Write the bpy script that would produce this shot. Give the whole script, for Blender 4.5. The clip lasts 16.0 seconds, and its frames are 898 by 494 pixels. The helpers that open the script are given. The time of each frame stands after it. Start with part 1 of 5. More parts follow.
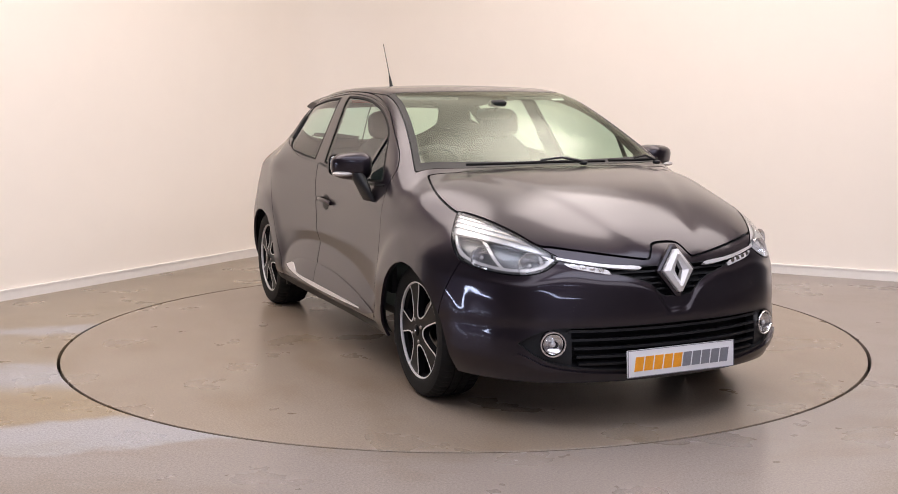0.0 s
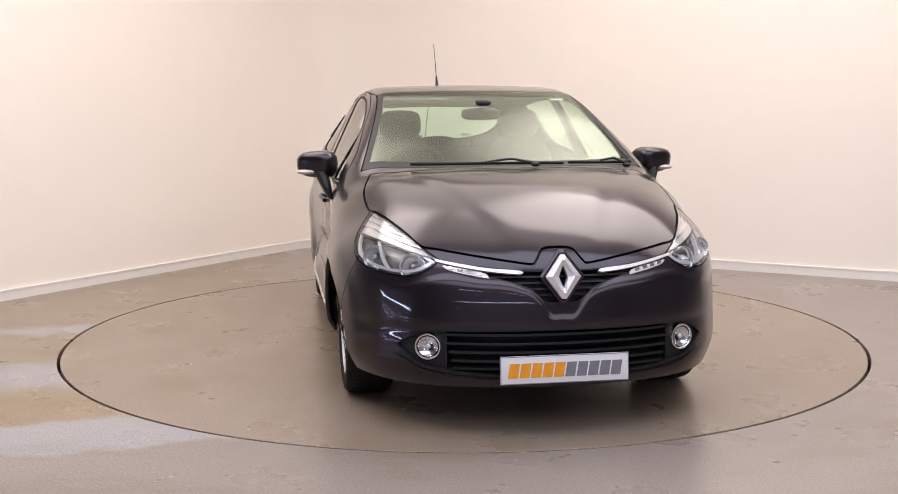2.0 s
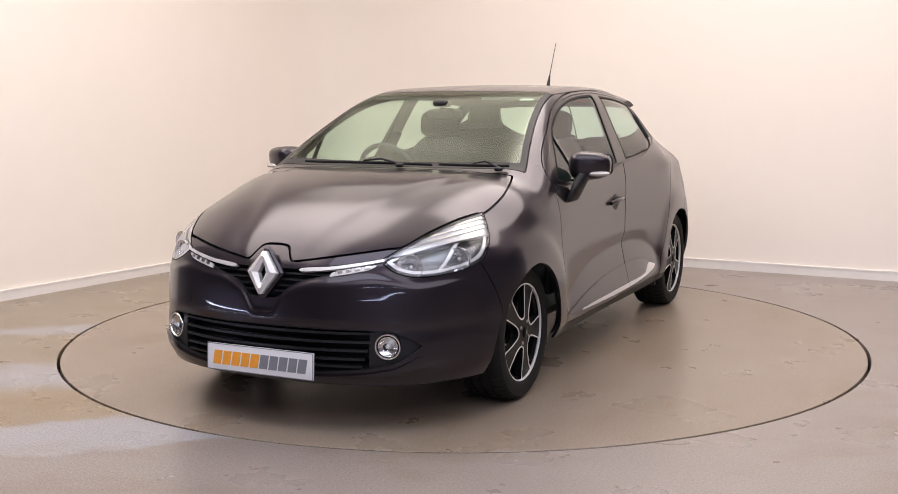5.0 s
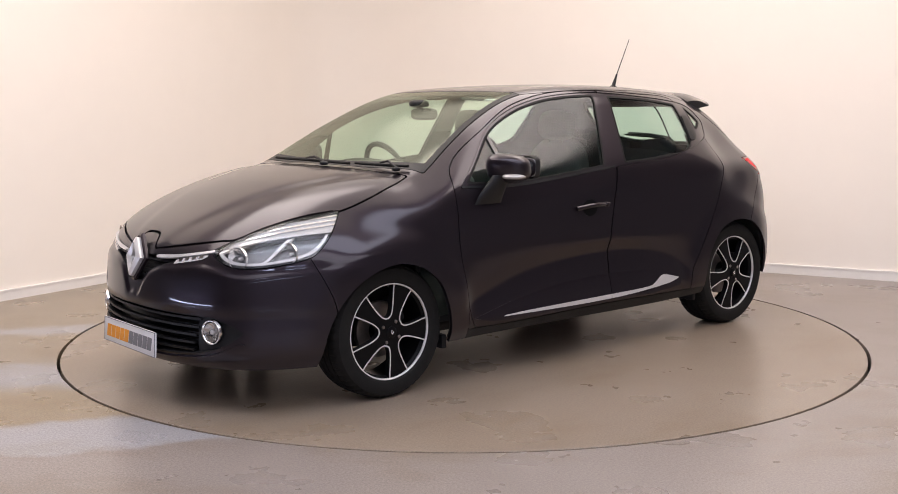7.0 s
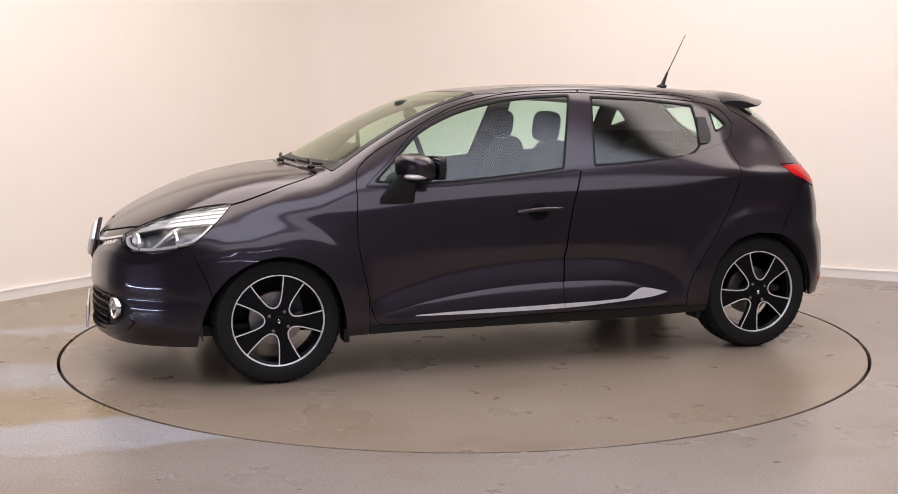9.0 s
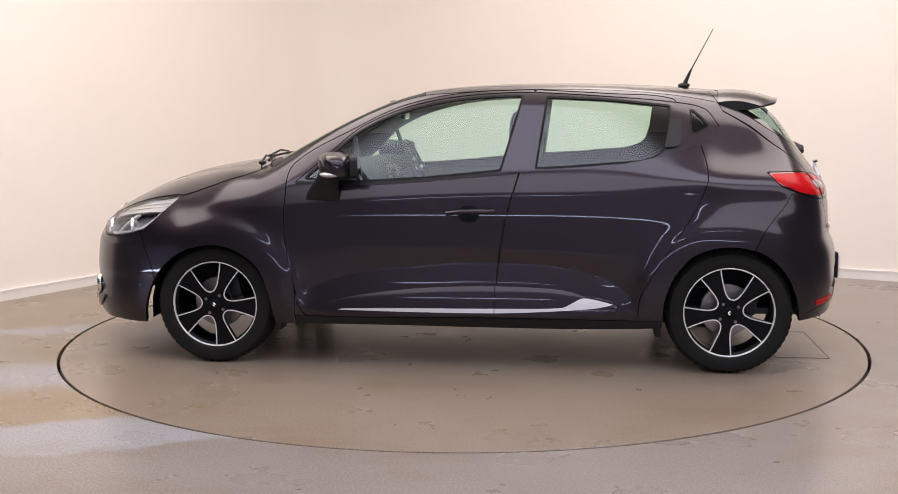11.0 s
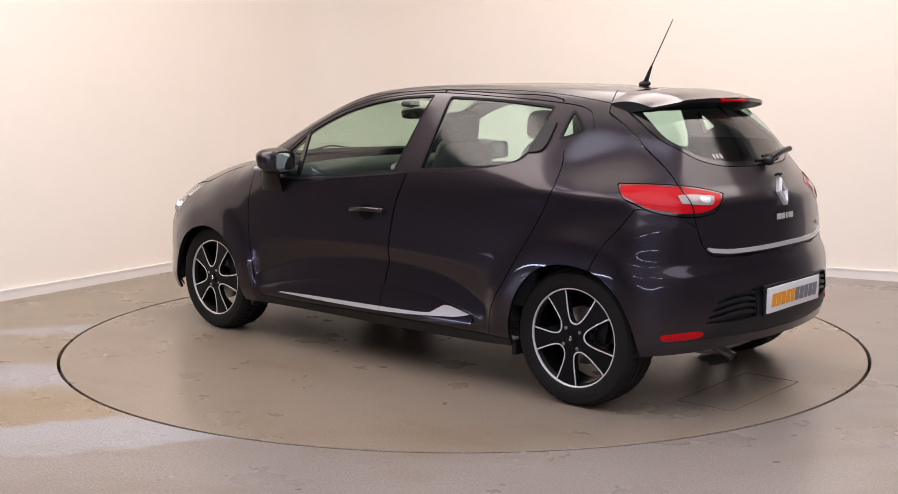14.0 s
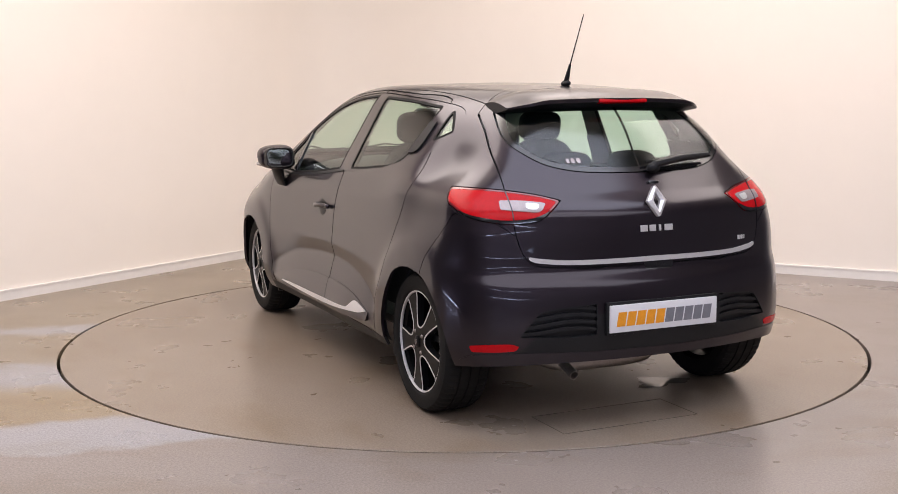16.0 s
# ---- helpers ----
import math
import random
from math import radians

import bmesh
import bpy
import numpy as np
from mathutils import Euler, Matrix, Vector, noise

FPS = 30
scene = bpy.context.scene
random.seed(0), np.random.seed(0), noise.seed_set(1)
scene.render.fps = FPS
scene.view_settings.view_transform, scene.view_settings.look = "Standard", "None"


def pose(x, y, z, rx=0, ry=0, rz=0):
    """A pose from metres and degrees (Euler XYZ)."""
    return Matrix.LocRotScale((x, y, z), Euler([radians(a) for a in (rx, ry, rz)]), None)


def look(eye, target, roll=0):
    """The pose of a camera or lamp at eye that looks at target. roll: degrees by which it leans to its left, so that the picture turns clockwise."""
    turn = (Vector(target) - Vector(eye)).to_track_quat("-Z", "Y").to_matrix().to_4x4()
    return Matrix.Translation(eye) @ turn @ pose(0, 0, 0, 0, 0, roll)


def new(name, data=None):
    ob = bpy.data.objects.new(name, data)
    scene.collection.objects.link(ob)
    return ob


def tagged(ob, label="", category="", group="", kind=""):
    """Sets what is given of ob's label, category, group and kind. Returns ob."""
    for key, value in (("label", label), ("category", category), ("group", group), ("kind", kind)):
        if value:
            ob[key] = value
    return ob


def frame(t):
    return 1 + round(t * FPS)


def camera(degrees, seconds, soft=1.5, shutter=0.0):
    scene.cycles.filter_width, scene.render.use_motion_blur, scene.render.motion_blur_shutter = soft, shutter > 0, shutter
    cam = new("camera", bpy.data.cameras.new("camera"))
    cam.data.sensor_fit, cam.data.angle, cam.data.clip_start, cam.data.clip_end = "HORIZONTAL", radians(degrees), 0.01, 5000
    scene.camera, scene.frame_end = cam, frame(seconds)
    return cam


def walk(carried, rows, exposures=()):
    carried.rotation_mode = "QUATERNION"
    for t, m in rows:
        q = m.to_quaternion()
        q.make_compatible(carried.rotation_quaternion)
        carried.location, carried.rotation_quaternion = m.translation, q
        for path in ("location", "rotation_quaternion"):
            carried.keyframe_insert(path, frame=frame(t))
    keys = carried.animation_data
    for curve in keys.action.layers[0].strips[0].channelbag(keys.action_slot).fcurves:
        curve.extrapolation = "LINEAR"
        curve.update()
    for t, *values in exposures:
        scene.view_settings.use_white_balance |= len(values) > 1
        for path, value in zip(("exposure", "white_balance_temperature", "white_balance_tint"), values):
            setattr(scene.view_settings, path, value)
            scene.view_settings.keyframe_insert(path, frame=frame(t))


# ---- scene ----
# ---- camera ----
cam = camera(44.27, 16.0, soft=0.9)
VIEW = pose(0, -6.2986, 1.3369, 90 - 7.576, 0.236, 0.6485)
walk(cam, [(0, VIEW), (16, VIEW)])

# ---- light ----
world = bpy.data.worlds.new("world")
scene.world = world
world.use_nodes = True
world.node_tree.nodes["Background"].inputs["Color"].default_value = (1.0, 0.9, 0.82, 1)
world.node_tree.nodes["Background"].inputs["Strength"].default_value = 0.05
scene.view_settings.exposure = 0.0


def ceiling_lamp(x, y, sx, sy, watts, colour, turn=0):
    data = bpy.data.lights.new("ceiling_lamp", "AREA")
    data.shape, data.size, data.size_y, data.energy, data.color = "RECTANGLE", sx, sy, watts, colour
    # a softbox: even in the middle, fading over a sixth of its width at the edges
    data.use_nodes = True
    n, l = data.node_tree.nodes, data.node_tree.links
    at, split = n.new("ShaderNodeNewGeometry"), n.new("ShaderNodeSeparateXYZ")
    l.new(at.outputs["Parametric"], split.inputs[0])
    fades = []
    for axis in "XY":
        for a, b in ((0, .18), (1, .82)):
            r = n.new("ShaderNodeMapRange")
            r.interpolation_type = "SMOOTHSTEP"
            r.inputs["From Min"].default_value, r.inputs["From Max"].default_value = a, b
            l.new(split.outputs[axis], r.inputs["Value"])
            fades.append(r.outputs["Result"])
    glow = fades[0]
    for f in fades[1:]:
        m = n.new("ShaderNodeMath")
        m.operation = "MULTIPLY"
        l.new(glow, m.inputs[0])
        l.new(f, m.inputs[1])
        glow = m.outputs[0]
    gain = n.new("ShaderNodeMath")
    gain.operation = "MULTIPLY"
    gain.inputs[1].default_value = 1 / .82 ** 2
    l.new(glow, gain.inputs[0])
    l.new(gain.outputs[0], n["Emission"].inputs["Strength"])
    ob = new("ceiling_lamp", data)
    ob.matrix_world = pose(x, y, 3.55, 0, 0, turn)
    return ob


WARM, COOL, HALL_BLUE = (1.0, 0.89, 0.85), (0.80, 0.84, 1.0), (0.62, 0.70, 1.0)
SOFT, CREAM = (0.90, 0.88, 1.0), (1.0, 0.89, 0.82)
# two unseen wall-wash lamps, added to brighten the white walls
ceiling_lamp(-2.35, -0.80, 5.0, 2.6, 114, WARM, 58.3)
ceiling_lamp(2.35, 0.05, 5.0, 2.6, 120, WARM, -28.2)
ceiling_lamp(2.2, -6.5, 12.0, 4.2, 230, SOFT)
ceiling_lamp(0.3, -3.05, 7.4, 2.4, 128, COOL)
ceiling_lamp(0.0, 0.75, 4.2, 5.6, 62, CREAM).location.z = 3.5
for x, z, long, watts in ((-1.6, 2.75, 2.4, 9), (1.7, 2.75, 2.4, 9), (0.0, 1.0, 6.0, 18)):
    tube_lamp = ceiling_lamp(x, -9.7, long, 0.07, watts, HALL_BLUE)
    tube_lamp.matrix_world = look((x, -9.75, z), (x, 0, 0.8))
# a light bar low beside the turntable, out of view, mirrored as thin lines in the paint
light_bar = ceiling_lamp(-5.2, -3.2, 3.4, 0.035, 12, HALL_BLUE)
light_bar.matrix_world = look((-5.2, -3.2, 0.14), (0, 0, 0.45))


# ---- materials ----
def material(name, colour, rough=0.5, metal=0.0, coat=0.0, spot=0.0, scale=20.0, bump=0.0, bump_scale=200.0, spec=0.5, coat_rough=0.03, emit=0.0):
    """A surface whose colour wavers by spot at two scales, with a fine relief."""
    m = bpy.data.materials.new(name)
    m.use_nodes = True
    n, l = m.node_tree.nodes, m.node_tree.links
    b = n["Principled BSDF"]
    b.inputs["Base Color"].default_value = (*colour, 1)
    b.inputs["Roughness"].default_value = rough
    b.inputs["Metallic"].default_value = metal
    b.inputs["Specular IOR Level"].default_value = spec
    b.inputs["Coat Weight"].default_value = coat
    b.inputs["Coat Roughness"].default_value = coat_rough
    if emit:
        b.inputs["Emission Color"].default_value = (*colour, 1)
        b.inputs["Emission Strength"].default_value = emit
    at = n.new("ShaderNodeTexCoord")
    if spot:
        mixes = []
        for k, s in enumerate((scale, scale * 7.3)):
            t = n.new("ShaderNodeTexNoise")
            t.inputs["Scale"].default_value, t.inputs["Detail"].default_value = s, 5
            l.new(at.outputs["Object"], t.inputs["Vector"])
            mixes.append(t)
        add = n.new("ShaderNodeMath")
        add.operation = "ADD"
        l.new(mixes[0].outputs["Fac"], add.inputs[0])
        l.new(mixes[1].outputs["Fac"], add.inputs[1])
        r = n.new("ShaderNodeMapRange")
        r.inputs["From Min"].default_value, r.inputs["From Max"].default_value = 0.6, 1.4
        r.inputs["To Min"].default_value, r.inputs["To Max"].default_value = 1 - spot, 1 + spot
        l.new(add.outputs[0], r.inputs["Value"])
        v = n.new("ShaderNodeVectorMath")
        v.operation = "SCALE"
        v.inputs[0].default_value = colour
        l.new(r.outputs["Result"], v.inputs["Scale"])
        l.new(v.outputs["Vector"], b.inputs["Base Color"])
    if bump:
        t = n.new("ShaderNodeTexNoise")
        t.inputs["Scale"].default_value, t.inputs["Detail"].default_value = bump_scale, 3
        l.new(at.outputs["Object"], t.inputs["Vector"])
        u = n.new("ShaderNodeBump")
        u.inputs["Strength"].default_value, u.inputs["Distance"].default_value = bump, 0.002
        l.new(t.outputs["Fac"], u.inputs["Height"])
        l.new(u.outputs["Normal"], b.inputs["Normal"])
    return m


def glass_material(name, tint, gloss=0.02, shine_tint=(1, 1, 1), base=0.045):
    """Thin clear glass: what it lets through, and a mirror share that grows at a slant."""
    m = bpy.data.materials.new(name)
    m.use_nodes = True
    n, l = m.node_tree.nodes, m.node_tree.links
    n.remove(n["Principled BSDF"])
    clear, shine, mix, slant = n.new("ShaderNodeBsdfTransparent"), n.new("ShaderNodeBsdfGlossy"), n.new("ShaderNodeMixShader"), n.new("ShaderNodeLayerWeight")
    clear.inputs["Color"].default_value = (*tint, 1)
    shine.inputs["Color"].default_value = (*shine_tint, 1)
    shine.inputs["Roughness"].default_value = gloss
    slant.inputs["Blend"].default_value = 0.5
    power, scale = n.new("ShaderNodeMath"), n.new("ShaderNodeMath")
    power.operation, scale.operation = "POWER", "MULTIPLY_ADD"
    power.inputs[1].default_value = 5.0
    scale.inputs[1].default_value, scale.inputs[2].default_value = 1 - base, base
    l.new(slant.outputs["Facing"], power.inputs[0])
    l.new(power.outputs[0], scale.inputs[0])
    l.new(scale.outputs[0], mix.inputs["Fac"])
    l.new(clear.outputs[0], mix.inputs[1])
    l.new(shine.outputs[0], mix.inputs[2])
    l.new(mix.outputs[0], n["Material Output"].inputs["Surface"])
    return m


def floor_material(name, banded):
    """Worn resin floor: beige-grey with fine aggregate, broad stains and uneven gloss."""
    m = bpy.data.materials.new(name)
    m.use_nodes = True
    n, l = m.node_tree.nodes, m.node_tree.links
    b = n["Principled BSDF"]
    at = n.new("ShaderNodeTexCoord")

    def noise_node(scale, detail, rough=0.5, stretch=(1, 1, 1), turn=0.0):
        mp, t = n.new("ShaderNodeMapping"), n.new("ShaderNodeTexNoise")
        mp.inputs["Scale"].default_value = stretch
        mp.inputs["Rotation"].default_value = (0, 0, turn)
        t.inputs["Scale"].default_value, t.inputs["Detail"].default_value, t.inputs["Roughness"].default_value = scale, detail, rough
        l.new(at.outputs["Object"], mp.inputs["Vector"])
        l.new(mp.outputs["Vector"], t.inputs["Vector"])
        return t.outputs["Fac"]

    def ramp(fac, a, b2, ca, cb):
        r = n.new("ShaderNodeValToRGB")
        r.color_ramp.elements[0].position, r.color_ramp.elements[1].position = a, b2
        r.color_ramp.elements[0].color, r.color_ramp.elements[1].color = (*ca, 1), (*cb, 1)
        l.new(fac, r.inputs["Fac"])
        return r.outputs["Color"]

    def blend(kind, a, b2, fac=1.0):
        x = n.new("ShaderNodeMix")
        x.data_type, x.blend_type = "RGBA", kind
        if isinstance(fac, float):
            x.inputs["Factor"].default_value = fac
        else:
            l.new(fac, x.inputs["Factor"])
        l.new(a, x.inputs[6])
        l.new(b2, x.inputs[7])
        return x.outputs[2]

    if banded:
        base = ramp(noise_node(0.9, 4), 0.35, 0.7, (0.238, 0.201, 0.176), (0.268, 0.230, 0.204))
    else:
        base = ramp(noise_node(0.9, 4), 0.35, 0.7, (0.232, 0.182, 0.136), (0.258, 0.210, 0.166))
    grain = ramp(noise_node(105, 4, 0.8), 0.36, 0.64, (0.62, 0.62, 0.63), (1.36, 1.36, 1.35))
    col = blend("MULTIPLY", base, grain, 0.75)
    if banded:
        # pale and ochre bands beside the turntable: stains and light reflections put into the colour
        turn, xyz, wob = n.new("ShaderNodeMapping"), n.new("ShaderNodeSeparateXYZ"), n.new("ShaderNodeMath")
        turn.inputs["Rotation"].default_value = (0, 0, radians(-13.5))
        l.new(at.outputs["Object"], turn.inputs["Vector"])
        l.new(turn.outputs["Vector"], xyz.inputs["Vector"])
        wob.operation, wob.inputs[1].default_value = "MULTIPLY_ADD", 0.36
        l.new(noise_node(3.0, 5, 0.6), wob.inputs[0])
        l.new(xyz.outputs["Y"], wob.inputs[2])
        fit = n.new("ShaderNodeMapRange")
        fit.inputs["From Min"].default_value, fit.inputs["From Max"].default_value = -1.9, 1.5
        l.new(wob.outputs[0], fit.inputs["Value"])
        r = n.new("ShaderNodeValToRGB")
        plain, pale, ochre, drab = (0.232, 0.198, 0.178), (0.292, 0.282, 0.292), (0.248, 0.188, 0.116), (0.235, 0.190, 0.138)
        bands = ((0.0, plain), (0.088, plain), (0.100, pale), (0.195, pale), (0.222, ochre), (0.365, ochre), (0.405, pale), (0.52, pale), (0.56, drab), (0.745, drab), (0.785, pale), (0.815, pale), (0.845, drab))
        while len(r.color_ramp.elements) < len(bands):
            r.color_ramp.elements.new(0.5)
        for e, (p, c) in zip(r.color_ramp.elements, bands):
            e.position, e.color = p, (*c, 1)
        l.new(fit.outputs["Result"], r.inputs["Fac"])
        near = n.new("ShaderNodeMapRange")
        near.inputs["From Min"].default_value, near.inputs["From Max"].default_value = -0.75, -1.15
        l.new(xyz.outputs["X"], near.inputs["Value"])
        col = blend("MIX", col, blend("MULTIPLY", r.outputs["Color"], grain, 1.0), near.outputs["Result"])
    dirt = ramp(noise_node(1.7, 8, 0.62, (1, 1.9, 1), 0.5), 0.50, 0.80, (1, 1, 1), (0.70, 0.60, 0.42))
    col = blend("MULTIPLY", col, dirt, 0.85)
    specks = ramp(noise_node(26, 2, 0.4), 0.70, 0.80, (1, 1, 1), (0.62, 0.55, 0.48))
    col = blend("MULTIPLY", col, specks, 0.5)
    l.new(col, b.inputs["Base Color"])
    wear = n.new("ShaderNodeMapRange")
    wear.inputs["From Min"].default_value, wear.inputs["From Max"].default_value = 0.3, 0.7
    wear.inputs["To Min"].default_value, wear.inputs["To Max"].default_value = 0.26, 0.32
    l.new(noise_node(2.3, 5), wear.inputs["Value"])
    l.new(wear.outputs["Result"], b.inputs["Roughness"])
    u = n.new("ShaderNodeBump")
    u.inputs["Strength"].default_value, u.inputs["Distance"].default_value = 0.15, 0.001
    l.new(noise_node(220, 2), u.inputs["Height"])
    l.new(u.outputs["Normal"], b.inputs["Normal"])
    return m


WALL = material("painted_wall", (0.86, 0.80, 0.73), 0.75, spot=0.012, scale=0.8, bump=0.05, bump_scale=60)
HALL = material("grey_hall_wall", (0.33, 0.32, 0.35), 0.8, spot=0.1, scale=1.5)
CEILING = material("ceiling_paint", (0.72, 0.69, 0.65), 0.8, spot=0.02, scale=1.0)
SKIRT = material("white_gloss_paint", (0.80, 0.77, 0.74), 0.35, spot=0.03, scale=3)
FLOOR = floor_material("resin_floor", True)
TABLE = floor_material("turntable_resin", False)
PAINT = material("dark_metallic_paint", (0.0300, 0.0232, 0.0300), 0.33, 0.8, 0.72, spot=0.06, scale=900, spec=0.2, coat_rough=0.03)
PLASTIC = material("black_plastic", (0.011, 0.011, 0.012), 0.45, spec=0.3, spot=0.15, scale=120, bump=0.1, bump_scale=900)
GLOSS_BLACK = material("gloss_black", (0.008, 0.008, 0.009), 0.12, coat=0.6, spot=0.1, scale=40)
RUBBER = material("tyre_rubber", (0.009, 0.0085, 0.008), 0.75, spec=0.25, spot=0.25, scale=25, bump=0.2, bump_scale=300)
CHROME = material("chrome", (0.80, 0.79, 0.78), 0.12, 1.0, spot=0.03, scale=30)
SATIN = material("satin_silver", (0.74, 0.72, 0.71), 0.30, 0.45, spot=0.04, scale=60)
MACHINED = material("machined_alloy", (0.76, 0.74, 0.73), 0.35, 0.35, spot=0.05, scale=80)
RIM_BLACK = material("black_wheel_lacquer", (0.006, 0.006, 0.0065), 0.3, spec=0.1, coat=0.0, spot=0.1, scale=50)
STEEL = material("brake_steel", (0.33, 0.30, 0.28), 0.4, 1.0, spot=0.2, scale=40)
HOUSING = material("grey_lamp_housing", (0.20, 0.20, 0.205), 0.25, 0.4, spot=0.25, scale=60)
REFLECTOR = material("lamp_reflector", (0.86, 0.85, 0.85), 0.12, 0.75, spot=0.2, scale=70)
GLASS = glass_material("tinted_glass", (0.73, 0.89, 0.82), 0.0, base=0.050)
SCREEN = glass_material("windscreen_glass", (0.74, 0.86, 0.75), 0.12, (0.93, 1.0, 0.86), 0.085)
LENS = glass_material("clear_lens", (0.93, 0.94, 0.95), 0.03)
TAIL_CLEAR = material("clear_tail_lens", (0.34, 0.29, 0.29), 0.2, 0.2, 0.3, spot=0.15, scale=60)
RED = material("red_lens", (0.50, 0.004, 0.008), 0.22, spec=0.15, coat=0.06, coat_rough=0.06, spot=0.12, scale=60)
RED_DARK = material("dark_red_lens", (0.16, 0.006, 0.010), 0.15, coat=0.8, spot=0.1, scale=60)
LAMP_WHITE = material("clear_lamp_body", (0.70, 0.68, 0.67), 0.2, 0.25, 0.5, spot=0.15, scale=45)
AMBER = material("indicator_lens", (0.52, 0.49, 0.47), 0.15, 0.2, 0.5, spot=0.1, scale=60)
FABRIC = material("charcoal_seat_fabric", (0.022, 0.022, 0.024), 0.9, spot=0.2, scale=90, bump=0.3, bump_scale=700)
TRIM = material("dark_cabin_trim", (0.028, 0.028, 0.030), 0.65, spot=0.15, scale=60, bump=0.15, bump_scale=500)
LINING = material("grey_headlining", (0.19, 0.185, 0.175), 0.9, spot=0.06, scale=40)
PLATE = material("white_plate", (0.78, 0.77, 0.78), 0.35, spot=0.02, scale=20)
ORANGE = material("orange_print", (0.86, 0.34, 0.02), 0.4, spot=0.12, scale=30)
GREY = material("grey_print", (0.20, 0.20, 0.22), 0.4, spot=0.12, scale=30)
MIRROR = material("mirror_glass", (0.85, 0.88, 0.87), 0.02, 1.0)
# ---- the room ----
def link(name, bm, mat, parent=None, label="", smooth=False):
    me = bpy.data.meshes.new(name)
    bm.normal_update()
    bm.to_mesh(me)
    bm.free()
    me.materials.append(mat)
    if smooth:
        me.polygons.foreach_set("use_smooth", [True] * len(me.polygons))
    ob = new(name, me)
    if parent is not None:
        ob.parent = parent
    return tagged(ob, label)


def part(name, bm, mat, parent, label="", smooth=True, sharp=40):
    ob = link(name, bm, mat, parent, label, smooth)
    if smooth:
        ob.data.set_sharp_from_angle(angle=radians(sharp))
    return ob


def wall_run(name, pts, z0, z1, thick, mat, label):
    """An upright wall along a line of points, thickened to the right of the way it goes."""
    bm = bmesh.new()
    p = np.array(pts, float)
    d = np.gradient(p, axis=0)
    d /= np.linalg.norm(d, axis=1)[:, None]
    q = p + thick * np.stack([d[:, 1], -d[:, 0]], 1)
    rows = [[bm.verts.new((*a, z)) for a in line] for line, z in ((p, z0), (p, z1), (q, z1), (q, z0))]
    for a, b in zip(rows, rows[1:] + rows[:1]):
        for i in range(len(p) - 1):
            bm.faces.new((a[i], a[i + 1], b[i + 1], b[i]))
    for i in (0, -1):
        bm.faces.new([r[i] for r in rows])
    bmesh.ops.recalc_face_normals(bm, faces=bm.faces)
    ob = part(name, bm, mat, None, smooth=True)
    return tagged(ob, label, "wall", kind="structure")


def corner_line():
    """The plan line of the two white walls and the rounded corner between them."""
    corner = np.array((-1.21, 4.13))
    left = np.array((-0.5248, -0.8512))
    right = np.array((0.8813, -0.4725))
    r = 0.75
    t = r / math.tan(math.acos(float(left @ right)) / 2)
    a, b = corner + left * t, corner + right * t
    pts = [corner + left * 4.9]
    for k in range(17):
        s = k / 16
        w = (1 - s) ** 2, 2 * s * (1 - s), s * s
        pts.append(w[0] * a + w[1] * corner + w[2] * b)
    pts.append(corner + right * 6.3)
    return np.array(pts)


def build_room():
    line = corner_line()
    wall_run("wall_corner", line, 0.0, 3.7, -0.15, WALL, "cream white painted wall with a rounded corner")
    inner = line + 0.0
    ob = wall_run("baseboard", inner, 0.0, 0.062, 0.014, SKIRT, "low white painted skirting board along the wall")
    tagged(ob, "", "skirting board")
    cap = wall_run("trim", inner, 0.062, 0.074, 0.018, SKIRT, "white rounded cap of the skirting board")
    tagged(cap, "", "skirting board")
    a, b = line[0], line[-1]
    far = [(b[0] + .02, b[1]), (9.5, b[1] + .2), (9.5, -10.0), (-9.5, -10.0), (-9.5, a[1] + .2), (a[0] - .02, a[1])]
    wall_run("wall_hall", far, 0.0, 3.7, -0.15, HALL, "grey plain wall of the hall behind")
    bm = bmesh.new()
    bmesh.ops.create_cube(bm, size=1, matrix=Matrix.Translation((0.5, -2.5, 3.76)) @ Matrix.Diagonal((20, 17, 0.1, 1)))
    tagged(link("ceiling", bm, CEILING), "plain pale ceiling over the studio", "ceiling", kind="structure")
    # floor with a round hole for the turntable
    bm = bmesh.new()
    n = 192
    ring = [(math.cos(2 * math.pi * k / n), math.sin(2 * math.pi * k / n)) for k in range(n)]
    loops = []
    for r, z in ((2.2255, -0.10), (2.2255, 0.0), (3.4, 0.0), (14.0, 0.0)):
        loops.append([bm.verts.new((r * c, r * s, z)) for c, s in ring])
    for p, q in zip(loops, loops[1:]):
        for k in range(n):
            bm.faces.new((p[k], q[k], q[(k + 1) % n], p[(k + 1) % n]))
    bmesh.ops.recalc_face_normals(bm, faces=bm.faces)
    for f in bm.faces:
        if f.normal.z < -0.5:
            f.normal_flip()
    tagged(link("floor", bm, FLOOR), "worn beige-grey resin floor with stains and painted pale reflections", "floor", kind="structure")
    bm = bmesh.new()
    bmesh.ops.create_circle(bm, cap_ends=True, segments=n, radius=2.3, matrix=Matrix.Translation((0, 0, -0.10)))
    tagged(link("ground", bm, PLASTIC), "dark pit floor under the turntable", "ground", kind="structure")


WET = material("wet_resin", (0.24, 0.21, 0.18), 0.08, spot=0.1, scale=20)
HATCH = material("hatch_joint", (0.10, 0.085, 0.07), 0.7, spot=0.2, scale=20)


